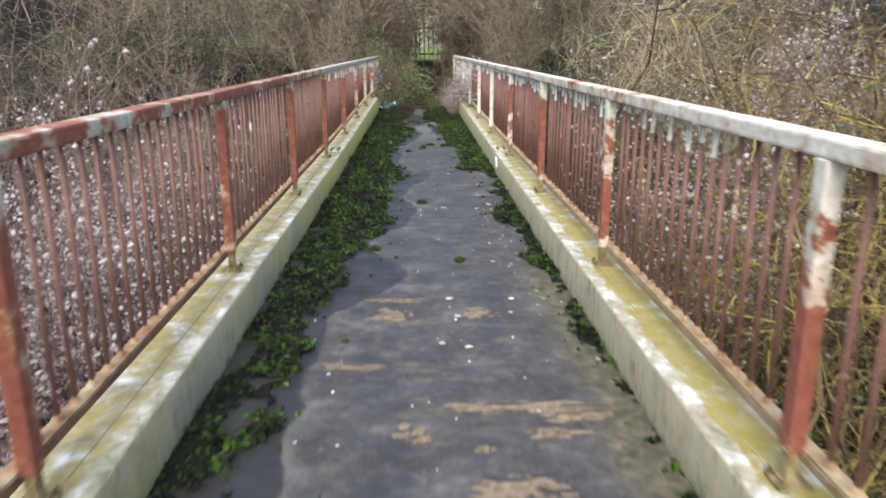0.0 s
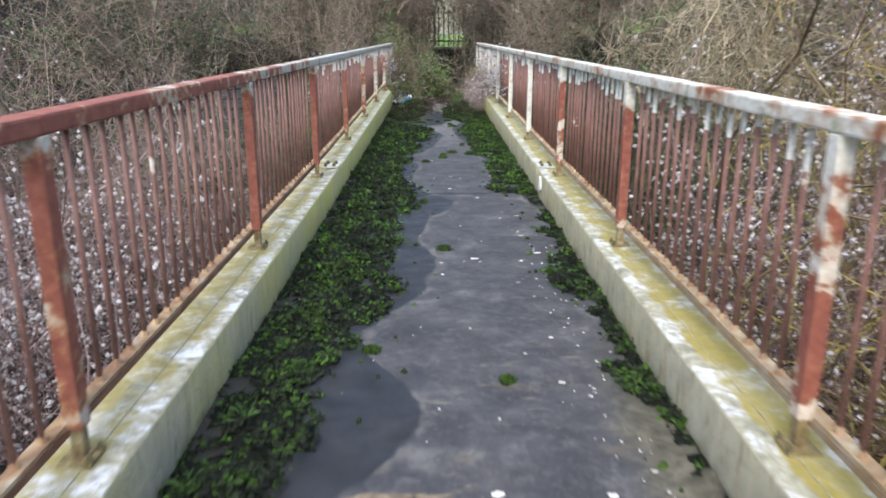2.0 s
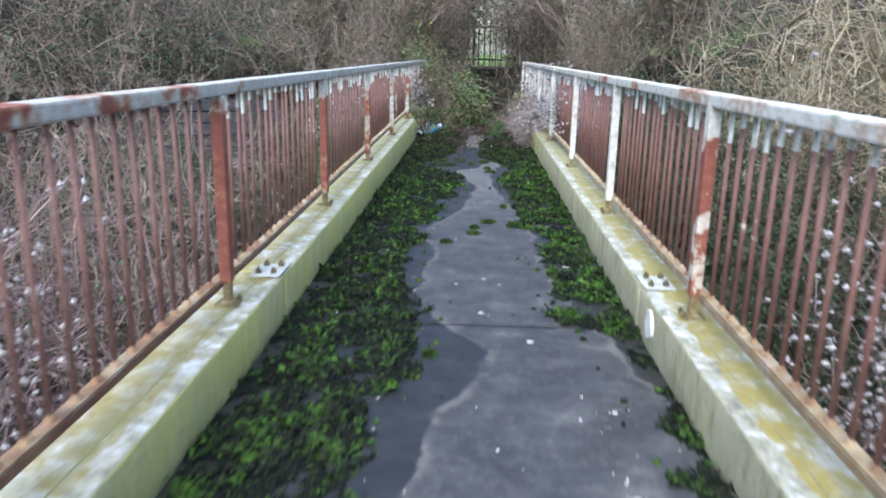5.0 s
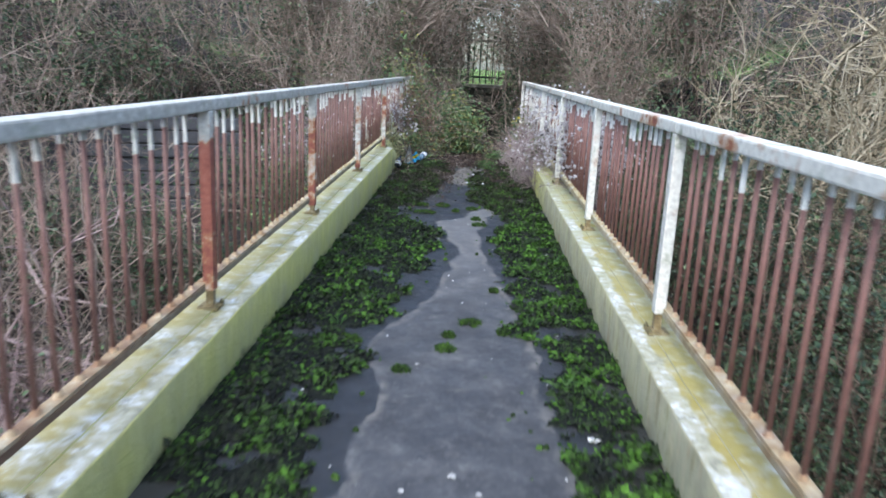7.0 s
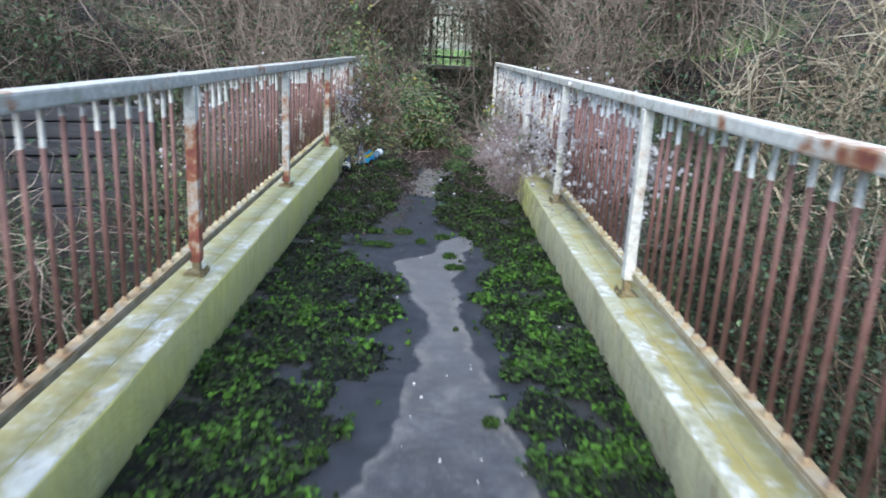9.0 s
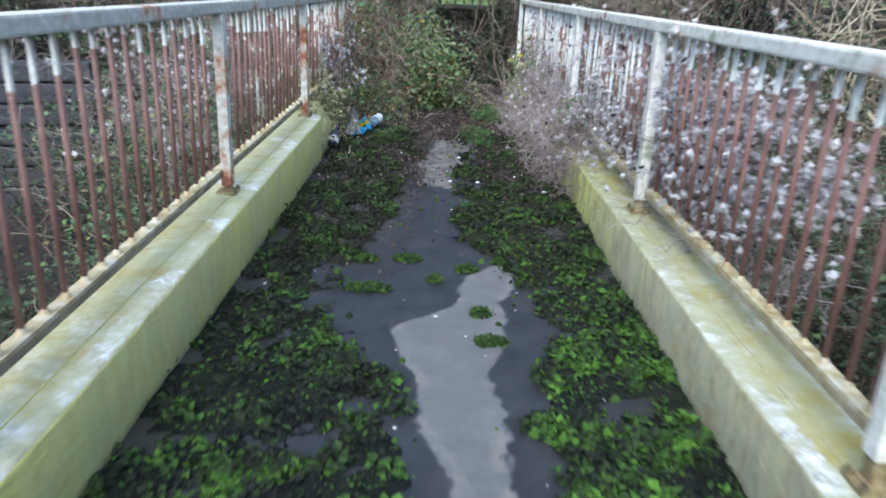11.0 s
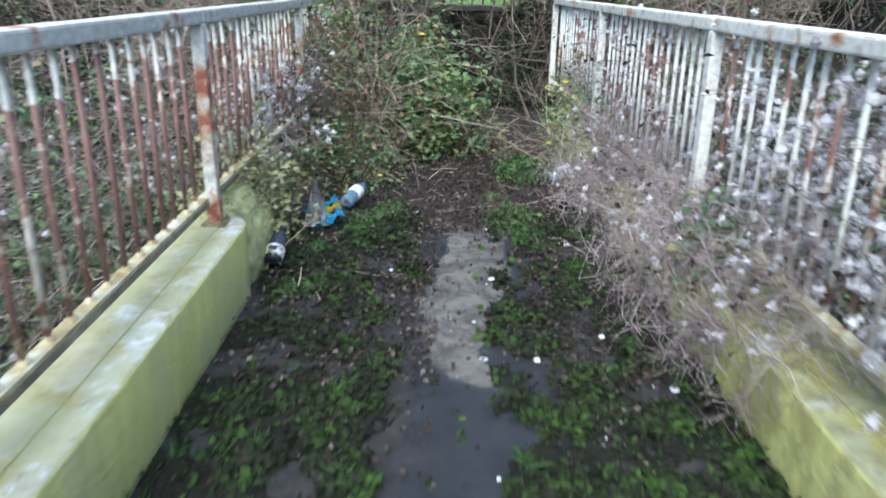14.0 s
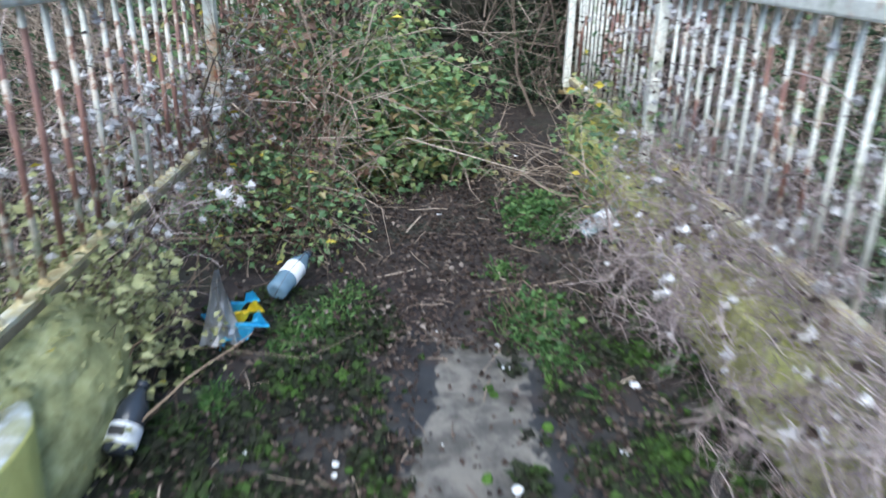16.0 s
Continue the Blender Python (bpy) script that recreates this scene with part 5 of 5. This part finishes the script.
def green_bush(seed, name, label, x, y, z, size, leaves, leaf_mat, leaf_size=(0.03, 0.065), stems=60, twigs=500, yellow=0, twig_mat=None):
    """A leafy bramble: thin stems, and leaves over the outside of an uneven mound."""
    rng = np.random.default_rng(seed)
    w, d, h = size
    ob = empty(name, label, "bush", at=(x, y, z))
    st = np.stack([rng.uniform(-w / 3, w / 3, stems), rng.uniform(-d / 3, d / 3, stems), rng.uniform(0, 0.1, stems)], 1)
    aim = np.stack([rng.normal(0, 0.6, stems), rng.normal(0, 0.6, stems), np.full(stems, 0.9)], 1)
    V, F, P = twig_mesh(rng, st, aim, rng.uniform(0.6, 1.2, stems) * h, 8, 0.2, 0.3, 0.005, twigs, (0.12, 0.45), 0.0022)
    raw("branchwork", V, F, twig_mat or M_TWIG, ob, kind="stuff")
    a, b = rng.uniform(0, 2 * np.pi, leaves), np.arccos(rng.uniform(0.0, 1.0, leaves))
    dirs = np.stack([np.sin(b) * np.cos(a), np.sin(b) * np.sin(a), np.cos(b)], 1)
    lump = np.array([1 + 0.45 * noise.noise(Vector(q) * 2.2 + Vector((seed, 0, 0))) + 0.28 * noise.noise(Vector(q) * 5.5) for q in dirs.tolist()])
    Q = dirs * np.array([w / 2, d / 2, h]) * (lump * rng.uniform(0.5, 1.05, leaves))[:, None]
    V, F = leaf_mesh(rng, Q, leaf_size, 0.6)
    raw("foliage", V, F, leaf_mat, ob, kind="stuff")
    if yellow:
        V, F = leaf_mesh(rng, Q[:yellow] * 1.02, leaf_size, 0.6)
        raw("yellow_foliage", V, F, M_LEAF_YELLOW, ob, kind="stuff")
    return ob


green_bush(1, "bramble_bush", "leafy green bramble with yellowing leaves over the path", -0.35, 20.6, -0.08, (1.5, 1.7, 1.0), 9000, M_LEAF_BRIGHT, (0.04, 0.08), yellow=70, twigs=220, twig_mat=M_TWIG_DARK)
green_bush(2, "bramble_bush", "tall bramble growing through the railing end", -1.05, 19.9, -0.05, (1.1, 2.0, 1.75), 3200, M_LEAF_BRIGHT, (0.035, 0.07), yellow=60, stems=100, twigs=900)
green_bush(8, "bramble_bush", "bramble with rust-brown dead leaves by the path", -0.85, 19.5, -0.05, (1.0, 1.6, 1.35), 1300, M_LEAF_RUST, (0.03, 0.06), 40, 300)
green_bush(9, "bramble_bush", "pale green bramble thicket behind the railing", -2.15, 17.4, -0.9, (1.3, 3.6, 1.9), 2300, M_LEAF_BRIGHT, (0.03, 0.06), 90, 800)
green_bush(3, "ivy_bush", "dark glossy ivy on the stone wall", 1.05, 23.3, -0.1, (0.95, 0.9, 1.9), 4200, M_LEAF_DARK)
green_bush(4, "bramble_bush", "pale yellow-green creeper over the kerb end", -1.10, 17.62, 0.0, (0.62, 1.25, 0.62), 2600, M_LEAF_OLIVE, (0.02, 0.045), 16, 90, yellow=30, twig_mat=M_TWIG_DARK)
green_bush(7, "bramble_bush", "low bramble with small olive leaves by the path", -0.80, 19.0, -0.03, (0.9, 1.0, 0.55), 1700, M_LEAF_BRIGHT, (0.025, 0.05), 30, 200, yellow=25, twig_mat=M_TWIG_DARK)
green_bush(5, "bramble_bush", "yellow-green creeper over the railing foot", 1.0, 19.6, -0.05, (0.5, 2.4, 0.75), 1300, M_LEAF_BRIGHT, yellow=60)
green_bush(10, "weed_patch", "low dark green weeds beside the path", 0.56, 19.35, -0.04, (0.5, 0.8, 0.16), 900, M_GRASS, (0.02, 0.05), 10, 40, twig_mat=M_TWIG_DARK)
green_bush(11, "weed_patch", "low dark green weeds beside the path", 0.36, 18.1, -0.01, (0.26, 0.5, 0.11), 420, M_GRASS, (0.018, 0.04), 8, 30, twig_mat=M_TWIG_DARK)
green_bush(6, "nettle_patch", "fresh green shoots growing over the kerb", 0.98, 16.65, 0.26, (0.34, 0.6, 0.32), 140, M_LEAF_BRIGHT, (0.04, 0.085), 14, 40)


def build_moss_mound():
    """A rounded cushion of olive moss that buries the end of the edge beam."""
    bm = bmesh.new()
    bmesh.ops.create_icosphere(bm, subdivisions=5, radius=1.0)
    for v in bm.verts:
        d = v.co.copy()
        r = 1 + 0.09 * noise.noise(d * 2.1) + 0.05 * noise.noise(d * 6.5) + 0.025 * noise.noise(d * 19)
        v.co = Vector((d.x * 0.20 * r, d.y * 0.46 * r, d.z * 0.28 * r))
    for f in bm.faces:
        f.smooth = True
    ob = part("moss_mound", bm, M_MOUND, None)
    ob.location = (-1.10, 17.34, 0.12)
    tagged(ob, "rounded olive moss cushion over the kerb end", "moss", kind="stuff")


M_MOUND = make_simple("olive_moss", [(0.3, (0.20, 0.205, 0.085)), (0.5, (0.34, 0.345, 0.16)), (0.7, (0.47, 0.47, 0.26))], 18, 0.95, depth=0.015)
build_moss_mound()


def dead_clematis(seed, x, y, z, size, stems, twigs, heads, aim_x, label):
    """Dry grey-pink stems that hang over the kerb, with seed heads."""
    rng = np.random.default_rng(seed)
    w, d, h = size
    ob = empty("dead_clematis", label, "climber", "dead clematis on the railing", (x, y, z))
    st = np.stack([rng.uniform(-w / 2, w / 2, stems), rng.uniform(-d / 2, d / 2, stems), rng.uniform(0, 0.8, stems) * h], 1)
    aim = np.stack([rng.normal(aim_x, 0.6, stems), rng.normal(-0.1, 0.8, stems), rng.normal(0.3, 0.5, stems)], 1)
    V, F, P = twig_mesh(rng, st, aim, rng.uniform(0.2, 0.5, stems), 8, 0.40, 0.25, 0.0024, twigs, (0.06, 0.24), 0.0014, 4, 0.6, 0.1)
    floor_z = 0.012 - z
    V[:, 2] = np.maximum(V[:, 2], floor_z)
    raw("branchwork", V, F, M_TWIG_ASH, ob, kind="stuff")
    if heads:
        P = P[P[:, 2] > 0.3 * h]
        k = rng.integers(0, len(P), heads)
        V, F = fluff_mesh(rng, P[k] + rng.normal(0, 0.02, (heads, 3)), (0.011, 0.028), 20)
        tagged(raw("seed_fluff", V, F, M_FLUFF, ob, kind="stuff"), "fluffy grey-white seed heads")
    k = rng.integers(0, len(P), 300)
    V, F = leaf_mesh(rng, P[k], (0.02, 0.05))
    raw("dead_foliage", V, F, M_LEAF_BROWN, ob, kind="stuff")


dead_clematis(5, -1.85, 17.2, -0.2, (0.9, 3.6, 1.5), 260, 2400, 200, 0.0, "tangled dry clematis behind the railing")
dead_clematis(1, 0.98, 17.3, 0.05, (0.30, 2.9, 0.55), 400, 6000, 150, -0.42, "dry grey-pink clematis stems spilling over the kerb")
dead_clematis(2, 1.18, 15.7, 0.1, (0.25, 3.0, 1.1), 240, 2400, 1400, 0.05, "clematis with fluffy white seed heads on the railing")
dead_clematis(6, 1.27, 14.35, 0.15, (0.22, 1.5, 1.05), 120, 1000, 700, 0.05, "clematis with dense white seed heads on the railing")
dead_clematis(3, 1.15, 18.8, 0.1, (0.3, 2.6, 1.1), 220, 1800, 260, -0.05, "dry clematis stems over the railing end")
dead_clematis(4, -1.15, 18.8, 0.1, (0.3, 2.2, 1.0), 160, 1300, 350, 0.05, "dry clematis with white seed heads on the railing")


# ---------------------------------------------------------------- litter
def lathe(profile, sides=14):
    bm = bmesh.new()
    rings = []
    for r, z in profile:
        rings.append([bm.verts.new((r * math.cos(2 * math.pi * k / sides), r * math.sin(2 * math.pi * k / sides), z)) for k in range(sides)])
    for a, b in zip(rings, rings[1:]):
        for k in range(sides):
            f = bm.faces.new((a[k], a[(k + 1) % sides], b[(k + 1) % sides], b[k]))
            f.smooth = True
    bm.faces.new(list(reversed(rings[0])))
    bm.faces.new(rings[-1])
    return bm


def build_bottle(label, m, body, cap, band, dark=False):
    ob = empty("plastic_bottle", label, "bottle", "littered bottles")
    part("body", lathe([(0.018, 0.0), (0.030, 0.004), (0.033, 0.02), (0.031, 0.06), (0.033, 0.065), (0.033, 0.15), (0.030, 0.165), (0.014, 0.205), (0.012, 0.225)]), body, ob)
    low = 0.05 if dark else 0.0
    part("label_band", lathe([(0.0335, 0.078 - low), (0.0342, 0.08 - low), (0.0342, 0.14 - low), (0.0335, 0.142 - low)]), band, ob, "white paper label")
    part("cap", lathe([(0.014, 0.222), (0.0145, 0.224), (0.0145, 0.24), (0.012, 0.243)], 12), cap, ob)
    if dark:
        part("print", box(bmesh.new(), -0.016, 0.016, -0.0352, -0.0325, 0.045, 0.075, 0.0005), M_BLACK, ob)
    ob.matrix_basis = m
    ob.scale = (1.32, 1.32, 0.88) if dark else (1.3, 1.3, 1.25)


build_bottle("clear plastic bottle with white label lying in grass", pose(-0.63, 18.24, 0.075, -80, 0, -18), M_PET_BLUE, M_PET_DARK, M_LABEL)
build_bottle("dark plastic bottle with white label by the kerb", pose(-0.87, 17.28, 0.055, -58, 0, -8), M_PET_DARK, M_PET_DARK, M_LABEL, True)
build_bottle("crushed clear plastic bottle among dry stems", pose(0.72, 19.0, 0.06, -80, 0, -50), M_PET, M_CYAN, M_LABEL)


def build_packet(x, y, z):
    """A crumpled crisp packet: grey foil inside, blue and yellow print."""
    ob = empty("crisp_packet", "crumpled blue and yellow foil snack packet", "packet", at=(x, y, z))
    rng = random.Random(4)

    def sheet(w, h, turn, mat, name, dx=0.0, dz=0.0, taper=0.0):
        bm = bmesh.new()
        n, k = 7, 7
        vs = [[bm.verts.new(((i / n - 0.5) * w * (1 - taper * j / k) + dx, 0.02 * math.sin(i * 1.9 + j * 0.7) + rng.uniform(-0.006, 0.006) + 0.25 * (j / k) * h * 0.3, (j / k) * h + dz)) for i in range(n + 1)] for j in range(k + 1)]
        for j in range(k):
            for i in range(n):
                bm.faces.new((vs[j][i], vs[j][i + 1], vs[j + 1][i + 1], vs[j + 1][i]))
        bmesh.ops.solidify(bm, geom=list(bm.faces), thickness=0.002)
        p = part(name, bm, mat, ob)
        p.matrix_basis = pose(0, 0, 0, *turn)

    sheet(0.11, 0.19, (-15, 0, 10), M_FOIL, "foil_side", -0.02, 0.0, 0.9)
    sheet(0.15, 0.045, (-52, -26, 8), M_CYAN, "blue_print", 0.03, 0.0)
    sheet(0.15, 0.032, (-52, -26, 8), M_YELLOW, "yellow_print", 0.03, 0.047)
    sheet(0.15, 0.026, (-52, -26, 8), M_CYAN, "blue_corner", 0.03, 0.081)
    ob.scale = (1.35, 1.35, 1.35)


build_packet(-0.73, 17.92, 0.03)


def build_scraps():
    rng = random.Random(14)
    for x, y, s in ((0.02, 19.45, 0.03), (0.2, 17.95, 0.026), (0.21, 17.8, 0.03), (0.62, 17.7, 0.04), (0.5, 17.35, 0.03), (0.18, 17.2, 0.03), (0.1, 16.4, 0.03), (0.30, 16.4, 0.028), (0.85, 20.05, 0.05), (-0.55, 17.35, 0.025), (-0.3, 17.3, 0.025), (0.58, 16.6, 0.03), (0.75, 16.2, 0.035), (0.45, 15.9, 0.025), (0.6, 20.9, 0.05)):
        bm = bmesh.new()
        bmesh.ops.create_icosphere(bm, subdivisions=1, radius=s * 0.5)
        for v in bm.verts:
            v.co = Vector((v.co.x * rng.uniform(0.8, 1.4), v.co.y * rng.uniform(0.8, 1.4), v.co.z * rng.uniform(0.3, 0.6)))
        ob = part("paper_scrap", bm, M_LABEL, None)
        ob.location = (x, y, (0.0 if y < DECK_END else float(height(x, y))) + 0.012)
        tagged(ob, "small crumpled white paper scrap on the path", "litter", "paper scraps")


build_scraps()
